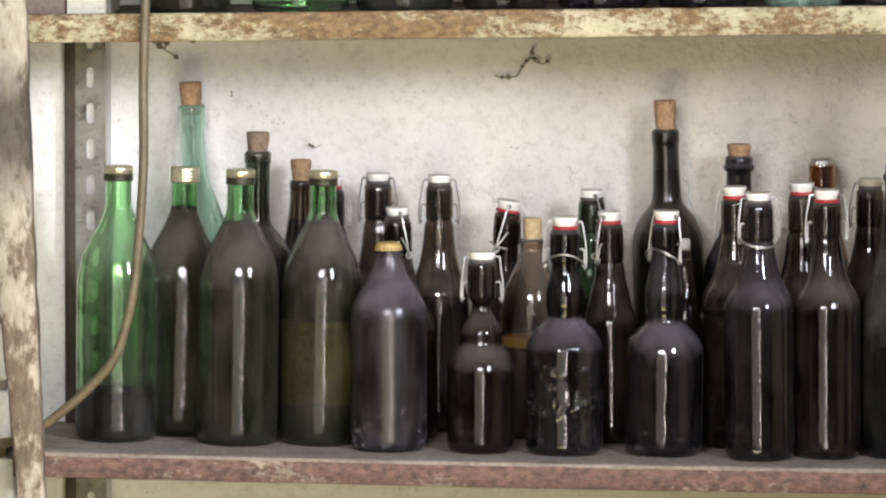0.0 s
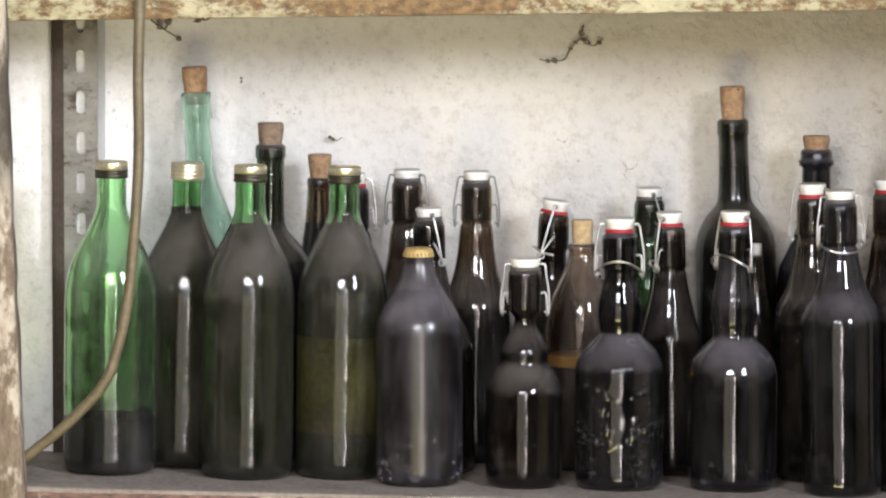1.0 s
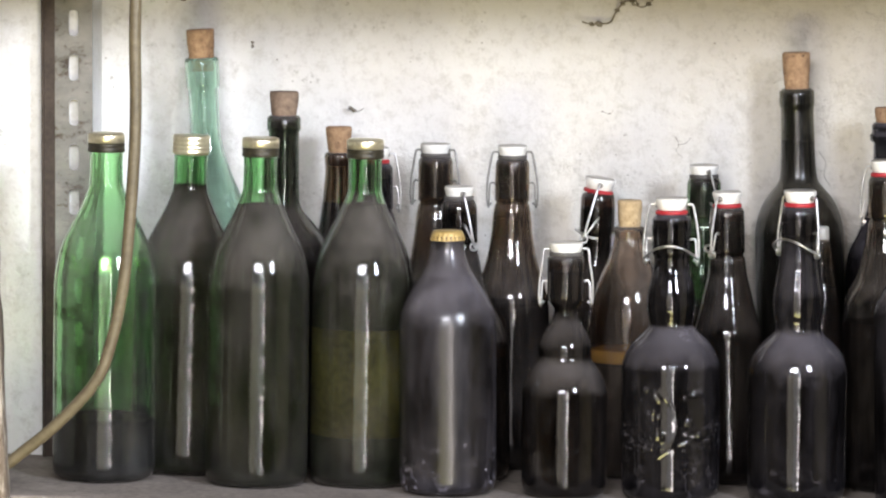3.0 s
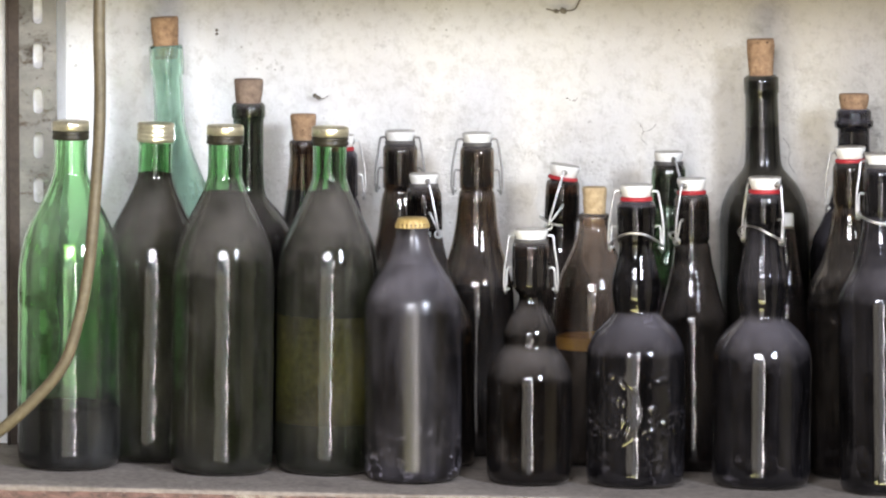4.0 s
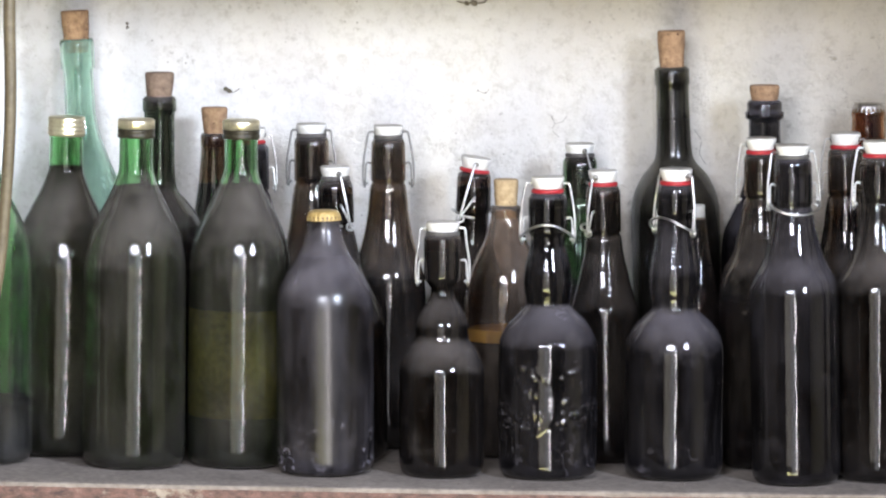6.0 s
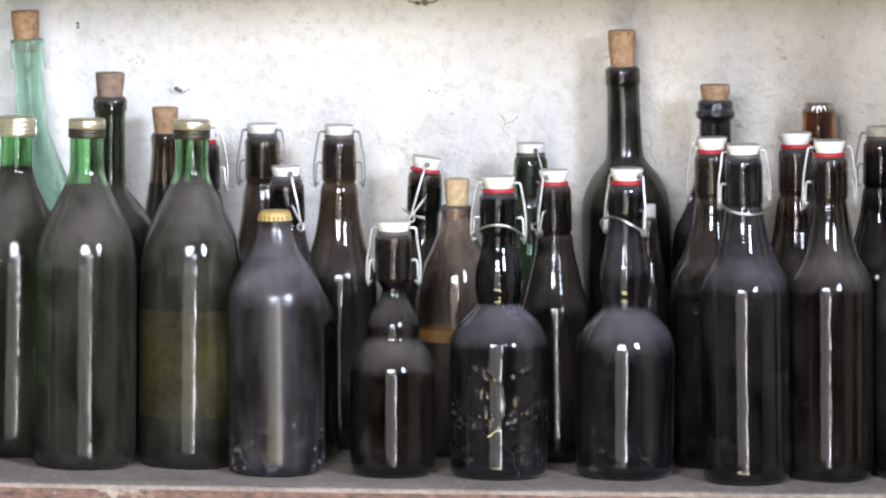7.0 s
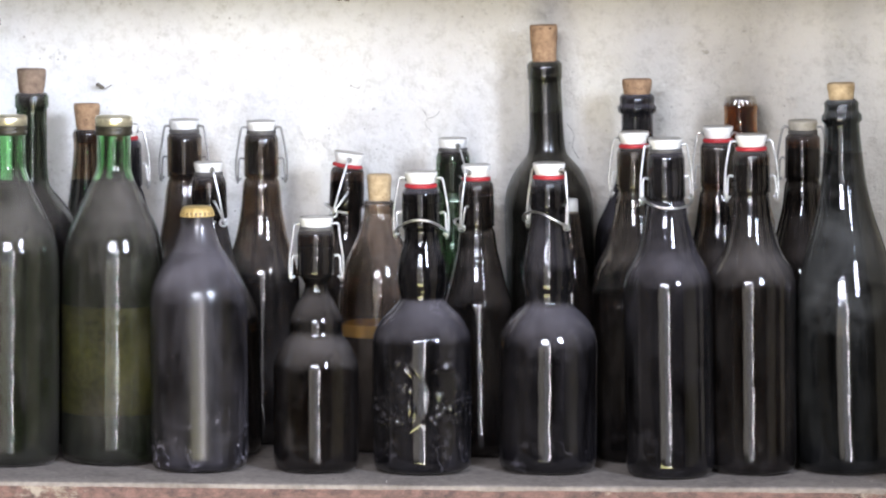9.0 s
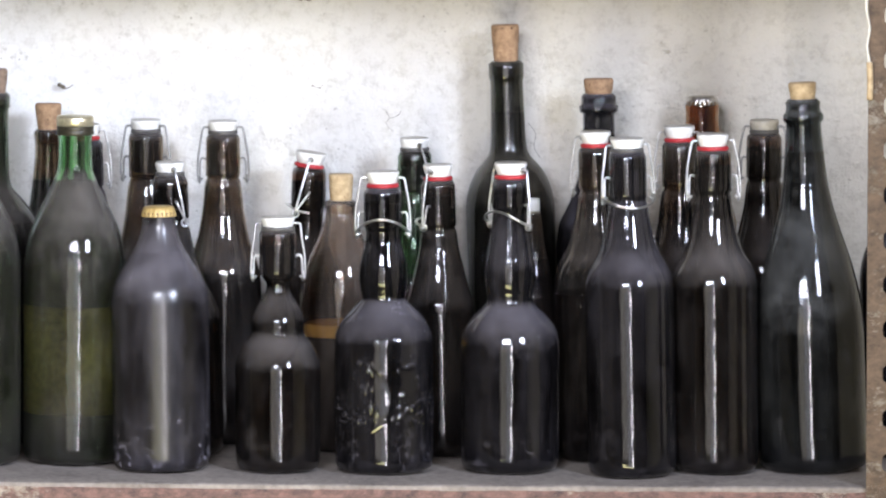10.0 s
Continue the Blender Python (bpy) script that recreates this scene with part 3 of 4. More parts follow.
def brick_pier():
    """The end of a whitewashed brick pier beside the post."""
    root = tagged(new("brick_pier"), "whitewashed brick pier with dark joints beside the post", "brick pier")
    bm = bmesh.new()
    box(bm, (-0.8, 0.05, 0), (-0.502, 0.3, 1.9))
    flat_part("mortar", bm, MORTAR, root)
    rng = random.Random(5)
    bm = bmesh.new()
    box(bm, (-0.145, -0.008, 0), (0, 0.2, 0.062), 0.008)
    base = flat_part("brick", bm, BRICK, root)
    for i in range(26):
        for k in range(2):
            x = -0.494 - 0.155 * k - 0.07 * (i % 2) * (k > 0) + rng.uniform(-0.003, 0.003)
            ob = base if i == k == 0 else new("brick", base.data)
            ob.parent = root
            ob.matrix_basis = pose(x, 0.048, 0.006 + 0.073 * i, 0, 0, rng.uniform(-1, 1))


brick_pier()

# the hose hangs before the upper shelf and runs behind the post
hose_line = [(-0.3431, -0.012, 1.6898), (-0.3436, -0.012, 1.4414), (-0.3438, -0.012, 1.3188), (-0.3452, -0.012, 1.2645), (-0.3466, -0.012, 1.2030), (-0.3461, -0.012, 1.1533), (-0.3471, -0.012, 1.1088), (-0.3506, -0.012, 1.0578), (-0.3564, -0.012, 0.9965), (-0.3664, -0.012, 0.9473), (-0.3807, -0.012, 0.9102), (-0.414, -0.008, 0.8733), (-0.4448, -0.003, 0.8476), (-0.462, 0.0, 0.8346), (-0.485, 0.006, 0.8215), (-0.52, 0.02, 0.8153)]
tagged(new("hose", tube("hose", rounded(hose_line, 8), 0.0052, HOSE, 12)), "brown rubber hose hanging down across the bottles", "hose")


# ---------- bottles ----------
def glass_body(parent, profile, glass_name, relief=0):
    """The blown glass: outer wall, rolled lip, inner wall. profile: (height, radius) from the shoulder up."""
    r = profile[0][1]
    points = [(0.0015, r * 0.86), (0.004, r * 0.955), (0.009, r * 0.992), (0.016, r), (profile[0][0] * 0.6, r)] + profile
    curve = smooth_curve(points, 0.0012 if relief else 0.0035)
    top = points[-1][0]
    wall = 0.0026
    rings = [(r * 0.3, 0.004), (r * 0.7, 0.0005)] + [(q, z) for z, q in curve]
    q = curve[-1][1]
    rings += [(q - 0.0008, top + 0.0009), (q - 0.0018, top + 0.0009)]
    inner = [(max(a - wall, 0.004), z) for z, a in curve if 0.0075 < z < top - 0.001]
    rings += inner[::-1] + [(inner[0][0] * 0.7, 0.0062), (inner[0][0] * 0.3, 0.008)]
    shape = None
    seed = parent.location.x * 50
    if relief:
        def shape(a, z):
            u = r * math.remainder(a + math.pi / 2, 2 * math.pi)
            band = max(0.0, min(1.0, (z - 0.02) / 0.008)) * max(0.0, min(1.0, (0.108 - z) / 0.008))
            arc = abs(math.hypot(u + 0.026, z - 0.068) - 0.031)
            ridge = math.exp(-(arc / 0.0012) ** 2) * (u > -0.018)
            words = (abs(z - 0.055) < 0.011) * (abs(u) > 0.007) * max(0.0, noise.noise((u * 420, 1.5, z * 330)) - 0.05)
            leaf = (abs(z - 0.074) < 0.03) * (0.011 < abs(u) < 0.034) * max(0.0, noise.noise((u * 260, 7.5, z * 170)) - 0.12)
            beads = 0.5 * (abs(z - 0.1215) < 0.0035) * max(0.0, math.cos(a * 46)) if 0.117 < z < 0.127 else 0.0
            return 1 + 0.009 * band * ridge + 0.05 * words + 0.06 * leaf + 0.015 * beads + 0.0025 * noise.noise((u * 60, 3.0, z * 40))
    else:
        def shape(a, z):
            mould = 0.007 * math.exp(-((z - profile[0][0] * 0.94) / 0.0028) ** 2) + 0.005 * math.exp(-((z - 0.021) / 0.003) ** 2) if "beer" in parent.name else 0.0
            return 1 + mould + 0.003 * noise.noise((math.cos(a) * 1.5 + seed, math.sin(a) * 1.5, z * 18))
    turns = 220 if relief else 48
    me = lathe("glass_body", rings, GLASS[glass_name], turns, shape)
    me.materials.append(CLEAN[glass_name])
    wall_top = len(curve) + 4
    inside = [0] * len(me.polygons)
    per = len(rings) + 1
    for k in range(turns):
        for i in range(wall_top, per):
            inside[k * per + i] = 1
    me.polygons.foreach_set("material_index", inside)
    part("glass_body", me, parent)
    return curve


def contents(parent, curve, level, kind, swell=0.0):
    rings = [(max(a - 0.0021 + swell, 0.003), z) for z, a in curve if 0.0035 < z < level]
    rings = [(rings[0][0] * 0.5, 0.0028)] + rings
    rings += [(rings[-1][0], level), (rings[-1][0] * 0.5, level)]
    part("liquid", lathe("liquid", rings, LIQUID[kind], 48), parent, {"olive": "cloudy olive wine", "amber": "amber liquid"}.get(kind, "dark liquid"))


def begin(x, y, lean, profile, name, label, glass_name, level, kind, relief=0):
    root = tagged(new(name), label, "bottle", "bottles on the shelf")
    root.matrix_basis = pose(x, y, shelf_z(x) + 0.0002, 0, lean, 0)
    curve = glass_body(root, profile, glass_name, relief)
    if level:
        contents(root, curve, level, kind)
        if kind == "amber":
            contents(root, curve, level - 0.011, "dark", 0.0004)
    return root, profile[-1][0] + 0.0009, profile[-1][1]


def screw_bottle(x, y, lean, profile, name, glass, level, liquid, cap, label, band=None):
    root, top, r = begin(x, y, lean, profile, name, label, glass, level, liquid)
    if band:
        paper_label(root, profile, *band)
    if cap == "gold":
        rings = [(r + 0.0006, top - 0.003), (r + 0.0012, top - 0.0026), (r + 0.0012, top + 0.0035), (r + 0.0006, top + 0.005), (r - 0.001, top + 0.0058), (r - 0.004, top + 0.0054), (0.004, top + 0.0054)]
        part("screw_cap", lathe("screw_cap", rings, GOLD, 40), root, "gold tin screw cap")
        rings = [(r + 0.0004, top - 0.011), (r + 0.0013, top - 0.0105), (r + 0.0013, top - 0.0075), (r + 0.0004, top - 0.0068), (r + 0.0011, top - 0.006), (r + 0.0011, top - 0.0034), (r + 0.0002, top - 0.003)]
        part("cap_ring", lathe("cap_ring", rings, BLACK_RING, 40), root, "blackened tamper ring")
    else:
        rings = [(r + 0.0003, top - 0.0105)]
        for k in range(3):
            z = top - 0.0095 + 0.0036 * k
            rings += [(r + 0.0005, z), (r + 0.0014, z + 0.0008), (r + 0.0014, z + 0.0026)]
        rings += [(r + 0.0006, top + 0.0016), (r + 0.0012, top + 0.0026), (r + 0.0012, top + 0.0055), (r + 0.0002, top + 0.0068), (r - 0.003, top + 0.0066), (0.004, top + 0.0066)]
        part("screw_cap", lathe("screw_cap", rings, GOLD, 40), root, "ribbed gold screw cap")
    return root


def paper_label(root, profile, z0, z1):
    r = profile[0][1] - 0.0019
    n = 48
    verts = [(q * math.cos(2 * math.pi * k / n), q * math.sin(2 * math.pi * k / n), z) for z, q in ((z0, r), (z1, r), (z1, r - 0.0003), (z0, r - 0.0003)) for k in range(n)]
    faces = [(a * n + k, a * n + (k + 1) % n, (a + 1) % 4 * n + (k + 1) % n, (a + 1) % 4 * n + k) for a in range(4) for k in range(n)]
    part("paper_label", mesh("paper_label", verts, faces, LIQUID["olive"]), root, "olive label showing through the glass")


def crown_bottle(x, y, lean, profile, name, glass, level, liquid, cap, label):
    root, top, r = begin(x, y, lean, profile, name, label, glass, level, liquid)
    r -= 0.0005

    def teeth(a, z):
        low = max(0.0, min(1.0, (top + 0.002 - z) / 0.004))
        return 1 + 0.038 * low * (0.4 + math.cos(21 * a))

    rings = [(r + 0.0006, top - 0.0042), (r + 0.0008, top - 0.0036), (r + 0.0004, top - 0.001), (r, top + 0.0015), (r - 0.0008, top + 0.0034), (r - 0.0025, top + 0.0044), (r - 0.006, top + 0.0047), (0.003, top + 0.0047)]
    part("crown_cap", lathe("crown_cap", rings, YELLOW if cap == "yellow" else SILVER, 126, teeth), root, f"{cap} crimped crown cap")
    return root


def cork_bottle(x, y, lean, profile, name, glass, level, liquid, cork, label, pale=0, dark=0):
    root, top, r = begin(x, y, lean, profile, name, label, glass, level, liquid)
    h, ra, rb = cork
    seed = x * 40

    def worn(a, z):
        return 1 + 0.05 * noise.noise((math.cos(a) * 2 + seed, math.sin(a) * 2, z * 90)) + 0.025 * noise.noise((math.cos(a) * 7 + seed, math.sin(a) * 7, z * 300))

    rb = min(rb, r - 0.0032)
    rings = [(rb * 0.96, top - 0.012), (rb, top - 0.002)]
    rings += [(rb + (ra - rb) * min(1, (k / 8) ** 0.7), top - 0.001 + (h - 0.0005) * k / 8) for k in range(9)]
    rings += [(ra - 0.0009, top + h), (ra * 0.5, top + h + 0.0003)]
    part("cork", lathe("cork", rings, CORK_PALE if pale else CORK_DARK if dark else CORK, 36, worn), root, "worn cork stopper")
    return root


def cap_bottle(x, y, lean, profile, name, glass, level, liquid, label):
    root, top, r = begin(x, y, lean, profile, name, label, glass, level, liquid)
    rings = [(r - 0.0005, top - 0.006), (r + 0.0012, top - 0.0055), (r + 0.001, top + 0.0065), (r, top + 0.0075), (r * 0.4, top + 0.0078)]
    part("plastic_cap", lathe("plastic_cap", rings, PLASTIC, 32, lambda a, z: 1 + 0.01 * math.cos(30 * a)), root, "white plastic cap")
    return root


def swing_bottle(x, y, lean, profile, name, glass, level, liquid, angle, gasket, lever, label, tilt=0, tint="", relief=0, slant=0.0):
    """A swing-top bottle: porcelain stopper on a rubber ring, a wire bail over it, a lever wire in the eyes of the neck ring."""
    root, top, r = begin(x, y, lean, profile, name, label, glass, level, liquid, relief)
    turn = pose(0, 0, top, 0, tilt, 0) @ pose(0, 0, 0, 0, 0, angle)
    collar = max(q for z, q in profile if z > top - 0.04)
    part("gasket", lathe("gasket", [(r * 0.6, 0.0), (r - 0.0014, 0.0), (r - 0.0004, 0.0007), (r - 0.0005, 0.0026), (r - 0.0016, 0.0034), (r * 0.6, 0.0036)], RUBBER if gasket else GREY_RUBBER, 36), root, "red rubber ring" if gasket else "grey rubber ring").matrix_basis = turn
    g = 0.003 if gasket else 0.0008
    rings = [(0.004, g), (r * 0.72, g), (r * 0.8, g + 0.0012), (r * 0.89, g + 0.005), (r * 0.95, g + 0.008), (r * 0.97, g + 0.0097), (r * 0.93, g + 0.0111), (r * 0.8, g + 0.0117), (r * 0.4, g + 0.0113), (0.002, g + 0.0112)]
    stopper = part("stopper", lathe("stopper", rings, CREAM if tint == "cream" else PORCELAIN, 40), root, f"{tint or 'white'} porcelain stopper")
    stopper.matrix_basis = turn
    if level < top - 0.05:
        # dark core added in the neck to imitate the darkness of thick collar glass
        q = collar - 0.0036
        part("stopper_plug", lathe("stopper_plug", [(q * 0.5, top - 0.037), (q * 0.9, top - 0.036), (q, top - 0.034), (q, top - 0.003), (q * 0.6, top - 0.0025)], GREY_RUBBER, 28), root, "dark core added inside the neck to darken the collar")
    zc = g + 0.005
    for s in (1, -1):
        eye = part("stopper_hole", lathe("stopper_hole", [(0.0005, 0), (0.0024, 0.0), (0.0024, 0.0012), (0.0005, 0.0012)], DULL_WIRE, 16), stopper, "dark wire hole")
        eye.matrix_basis = pose(s * (r * 0.885 - 0.0004), 0, zc, 0, 90 * s, 0)
    metal = WIRE if gasket or lever or y < 0.1 else DULL_WIRE
    w = collar + 0.0072
    low = -0.0385
    half = [(r * 0.82, 0, zc), (r + 0.0016, 0, zc + 0.0004), (r + 0.0042, -0.0004, zc - 0.0012), (w - 0.0028, -0.001, zc - 0.012), (w - 0.0006, -0.0015, zc - 0.026), (w, -0.002, low + 0.006), (w - 0.0004, -0.002, low), (w - 0.0025, -0.0018, low - 0.0026), (w - 0.0045, -0.001, low - 0.001)]
    around = pose(0, 0, top, 0, 0, angle)
    for s in (1, -1):
        part("bail_wire", tube("bail_wire", rounded([(s * a, b, c) for a, b, c in [(a, b + slant * s * max(0.0, (zc - c) / (zc - low)), c) for a, b, c in half]], 6), 0.00105, metal, 8), root, "bent steel bail wire").matrix_basis = around
        arm = [(collar - 0.0002, 0, -0.0225), (collar + 0.0026, 0, -0.0215), (collar + 0.0045, -0.0005, -0.0245), (w - 0.0022, -0.0012, low + 0.004), (w - 0.0015, -0.0018, low - 0.001), (w + 0.0001, -0.002, low - 0.0035)]
        part("lever_arm", tube("lever_arm", rounded([(s * a, b, c) for a, b, c in [(a, b + slant * s * max(0.0, (-0.0215 - c) / (-0.0215 - low)), c) for a, b, c in arm]], 6), 0.00095, metal, 8), root, "steel lever arm").matrix_basis = around
        ring = [(s * (w - 0.0016), slant * s - 0.0018 + 0.0031 * math.cos(2 * math.pi * k / 16), low - 0.002 + 0.0031 * math.sin(2 * math.pi * k / 16)) for k in range(16)]
        part("wire_eye", tube("wire_eye", ring, 0.0010, metal, 8, True), root, "small wire eye").matrix_basis = around
    if lever:
        loop = []
        for k in range(25):
            a = math.pi * k / 24
            loop.append((w * 0.97 * math.cos(a), -(collar + 0.0035) * math.sin(a) ** 0.8, low - 0.001 + lever * math.sin(a) ** 1.5))
        part("lever_wire", tube("lever_wire", loop, 0.00105, metal, 8), root, "steel lever loop").matrix_basis = around
    return root


screw_bottle(-0.3858, 0.122, 0.58, [(0.1519, 0.045), (0.1718, 0.0448), (0.1867, 0.043), (0.1991, 0.0405), (0.2115, 0.0361), (0.2239, 0.0301), (0.2363, 0.0237), (0.2487, 0.0183), (0.261, 0.0148), (0.2883, 0.0146), (0.2976, 0.015)], name="green_bottle", glass="green", level=0.055, liquid="dregs", cap="gold", label="clear green wine bottle, almost empty, with gold screw cap")
screw_bottle(-0.3212, 0.182, 1.68, [(0.1446, 0.0456), (0.1647, 0.0454), (0.1798, 0.0436), (0.1924, 0.0411), (0.205, 0.0366), (0.2176, 0.0305), (0.2301, 0.024), (0.2427, 0.0185), (0.2552, 0.015), (0.2828, 0.0148), (0.2923, 0.0153)], name="green_bottle", glass="green_film", level=0.256, liquid="murk", cap="ribbed", label="dusty green wine bottle with ribbed gold screw cap")
screw_bottle(-0.2513, 0.113, 0.79, [(0.1521, 0.0449), (0.1719, 0.0447), (0.1868, 0.0429), (0.1992, 0.0404), (0.2116, 0.036), (0.2239, 0.0301), (0.2363, 0.0237), (0.2487, 0.0182), (0.261, 0.0148), (0.2882, 0.0145), (0.2975, 0.015)], name="green_bottle", glass="green_film", level=0.246, liquid="murk", cap="gold", label="dusty dark green wine bottle with gold screw cap")
screw_bottle(-0.1603, 0.130, 0.77, [(0.151, 0.0451), (0.171, 0.0448), (0.1859, 0.0431), (0.1983, 0.0406), (0.2108, 0.0361), (0.2232, 0.0302), (0.2356, 0.0238), (0.248, 0.0183), (0.2604, 0.0148), (0.2877, 0.0146), (0.2971, 0.0151)], name="green_bottle", glass="green_film", level=0.247, liquid="murk", cap="gold", band=(0.045, 0.139), label="dusty green wine bottle with olive label showing through")
crown_bottle(-0.0824, 0.088, -0.27, [(0.1444, 0.0422), (0.1568, 0.0407), (0.1667, 0.0368), (0.1765, 0.0314), (0.1864, 0.025), (0.1962, 0.0196), (0.2061, 0.0162), (0.2159, 0.0142), (0.2238, 0.0142)], name="dusty_bottle", glass="grey_film", level=0.19, liquid="dark", cap="yellow", label="grey dust-coated bottle with yellow crown cap")
swing_bottle(0.0186, 0.086, 0.25, [(0.0895, 0.0371), (0.1019, 0.0339), (0.1118, 0.0285), (0.1192, 0.0231), (0.1232, 0.0226), (0.1291, 0.0231), (0.1365, 0.0211), (0.1464, 0.0162), (0.1562, 0.0108), (0.1627, 0.0098), (0.1676, 0.0128), (0.171, 0.0162), (0.2055, 0.0162), (0.2085, 0.0152)], name="beer_bottle", glass="brown_black", level=0.196, liquid="dark", angle=4, gasket=0, lever=0, label="small dark brown swing-top beer bottle, white stopper")
swing_bottle(0.1112, 0.086, -0.13, [(0.1133, 0.0427), (0.1256, 0.0393), (0.1355, 0.0334), (0.1454, 0.0236), (0.1518, 0.0187), (0.1577, 0.0196), (0.1676, 0.0211), (0.1774, 0.0206), (0.1898, 0.0181), (0.2021, 0.0152), (0.2095, 0.0147), (0.2144, 0.0167), (0.2429, 0.0167), (0.2468, 0.0147)], name="embossed_bottle", glass="black", level=0.235, liquid="dark", angle=-6, gasket=1, lever=0.013, relief=1, label="black embossed swing-top bottle with red gasket")
swing_bottle(0.2209, 0.095, 0.29, [(0.1089, 0.0431), (0.1213, 0.0408), (0.1312, 0.0354), (0.1401, 0.0271), (0.147, 0.0202), (0.1534, 0.0197), (0.1633, 0.0216), (0.1757, 0.0221), (0.1905, 0.0201), (0.2053, 0.0177), (0.2201, 0.0157), (0.2285, 0.0146), (0.23, 0.0162), (0.2497, 0.0162), (0.2546, 0.0147)], name="beer_bottle", glass="black", level=0.243, liquid="dark", angle=-44, gasket=1, lever=0.012, label="round-shouldered black swing-top bottle, dusty, red gasket")
swing_bottle(0.1658, 0.190, -0.79, [(0.1199, 0.0307), (0.1351, 0.0302), (0.1427, 0.0281), (0.1553, 0.0246), (0.1704, 0.0211), (0.1856, 0.0176), (0.2007, 0.0156), (0.2042, 0.014), (0.2057, 0.0156), (0.242, 0.015), (0.245, 0.0135)], name="beer_bottle", glass="brown_black", level=0.233, liquid="dark", angle=-122, slant=-0.002, gasket=1, lever=0.005, label="slim dark brown swing-top bottle with red gasket")
swing_bottle(0.1456, 0.285, -0.18, [(0.1298, 0.0329), (0.1453, 0.0308), (0.1607, 0.0267), (0.1813, 0.0215), (0.2019, 0.0185), (0.2246, 0.0154), (0.2271, 0.0142), (0.2287, 0.0159), (0.26, 0.0154), (0.2636, 0.0138)], name="beer_bottle", glass="green_dark", level=0.15, liquid="dark", angle=-72, slant=0.012, gasket=0, lever=0, label="green swing-top bottle with white stopper, by the wall")
cork_bottle(0.2388, 0.305, -1.66, [(0.2118, 0.0407), (0.2273, 0.0386), (0.2376, 0.035), (0.248, 0.0293), (0.2557, 0.0226), (0.2634, 0.0175), (0.2789, 0.0159), (0.3047, 0.0152), (0.3288, 0.0149), (0.3304, 0.0159), (0.3437, 0.0159), (0.3453, 0.0139)], name="wine_bottle", glass="wine", level=0.3, liquid="dark", cork=(0.033, 0.0128, 0.0112), label="tall black wine bottle with long cork")
swing_bottle(0.3063, 0.166, -1.09, [(0.1496, 0.0395), (0.1647, 0.038), (0.1773, 0.034), (0.1873, 0.028), (0.1998, 0.0235), (0.2149, 0.0195), (0.2349, 0.016), (0.2409, 0.0141), (0.2424, 0.0157), (0.2739, 0.0155), (0.2774, 0.014)], name="beer_bottle", glass="brown", level=0.15, liquid="dark", angle=-20, gasket=1, lever=0, label="brown swing-top beer bottle with red gasket")
swing_bottle(0.3266, 0.070, -0.98, [(0.1649, 0.0386), (0.1772, 0.0357), (0.187, 0.0303), (0.1968, 0.0254), (0.2091, 0.022), (0.2238, 0.0186), (0.2385, 0.0161), (0.2409, 0.015), (0.2424, 0.0166), (0.2776, 0.0163), (0.2806, 0.0151)], name="beer_bottle", glass="black", level=0.269, liquid="dark", angle=14, gasket=0, lever=-0.008, label="black swing-top beer bottle with white stopper")
swing_bottle(0.3826, 0.210, -0.73, [(0.1522, 0.0386), (0.1624, 0.0365), (0.1777, 0.0304), (0.1878, 0.0253), (0.2031, 0.0213), (0.236, 0.0162), (0.2396, 0.0146), (0.2411, 0.0162), (0.2765, 0.0157), (0.2796, 0.0142)], name="beer_bottle", glass="brown", level=0.15, liquid="dark", angle=-20, gasket=1, lever=0, label="brown swing-top beer bottle with red gasket")
crown_bottle(0.4080, 0.300, -0.13, [(0.195, 0.0321), (0.2105, 0.029), (0.2312, 0.0227), (0.257, 0.0186), (0.2829, 0.016), (0.2983, 0.015), (0.3076, 0.0155), (0.3107, 0.0144)], name="beer_bottle", glass="amber", level=0.2, liquid="dark", cap="silver", label="amber beer bottle with silver crown cap")
swing_bottle(0.4010, 0.095, -0.54, [(0.1642, 0.0381), (0.1741, 0.0361), (0.184, 0.0316), (0.1914, 0.0267), (0.2038, 0.0222), (0.2236, 0.0178), (0.2409, 0.0153), (0.2443, 0.0147), (0.2458, 0.0163), (0.2779, 0.0158), (0.2808, 0.0143)], name="beer_bottle", glass="brown_black", level=0.269, liquid="dark", angle=3, gasket=1, lever=0, label="dark brown swing-top beer bottle, bright wire, red gasket")
swing_bottle(0.4585, 0.235, -0.20, [(0.1501, 0.0378), (0.1603, 0.0368), (0.1756, 0.0332), (0.1859, 0.0281), (0.2012, 0.023), (0.2216, 0.0184), (0.242, 0.0158), (0.2456, 0.0144), (0.2471, 0.0161), (0.2828, 0.0158), (0.2858, 0.0138)], name="beer_bottle", glass="brown_black", level=0.274, liquid="dark", angle=-16, gasket=0, lever=0, tint="cream", label="dark brown swing-top bottle with cream stopper")
cork_bottle(0.4897, 0.111, -1.99, [(0.1132, 0.0488), (0.1381, 0.0473), (0.163, 0.0432), (0.1829, 0.0383), (0.1978, 0.0338), (0.2127, 0.0293), (0.2326, 0.0238), (0.2574, 0.0193), (0.2822, 0.0169), (0.3049, 0.0154), (0.3079, 0.0178), (0.3119, 0.0178), (0.3153, 0.0154), (0.3188, 0.0149), (0.3232, 0.0154), (0.3252, 0.0134)], name="sparkling_wine_bottle", glass="sparkling", level=0.28, liquid="dark", cork=(0.0145, 0.0123, 0.0118), pale=1, label="heavy black sparkling wine bottle with pale cork")
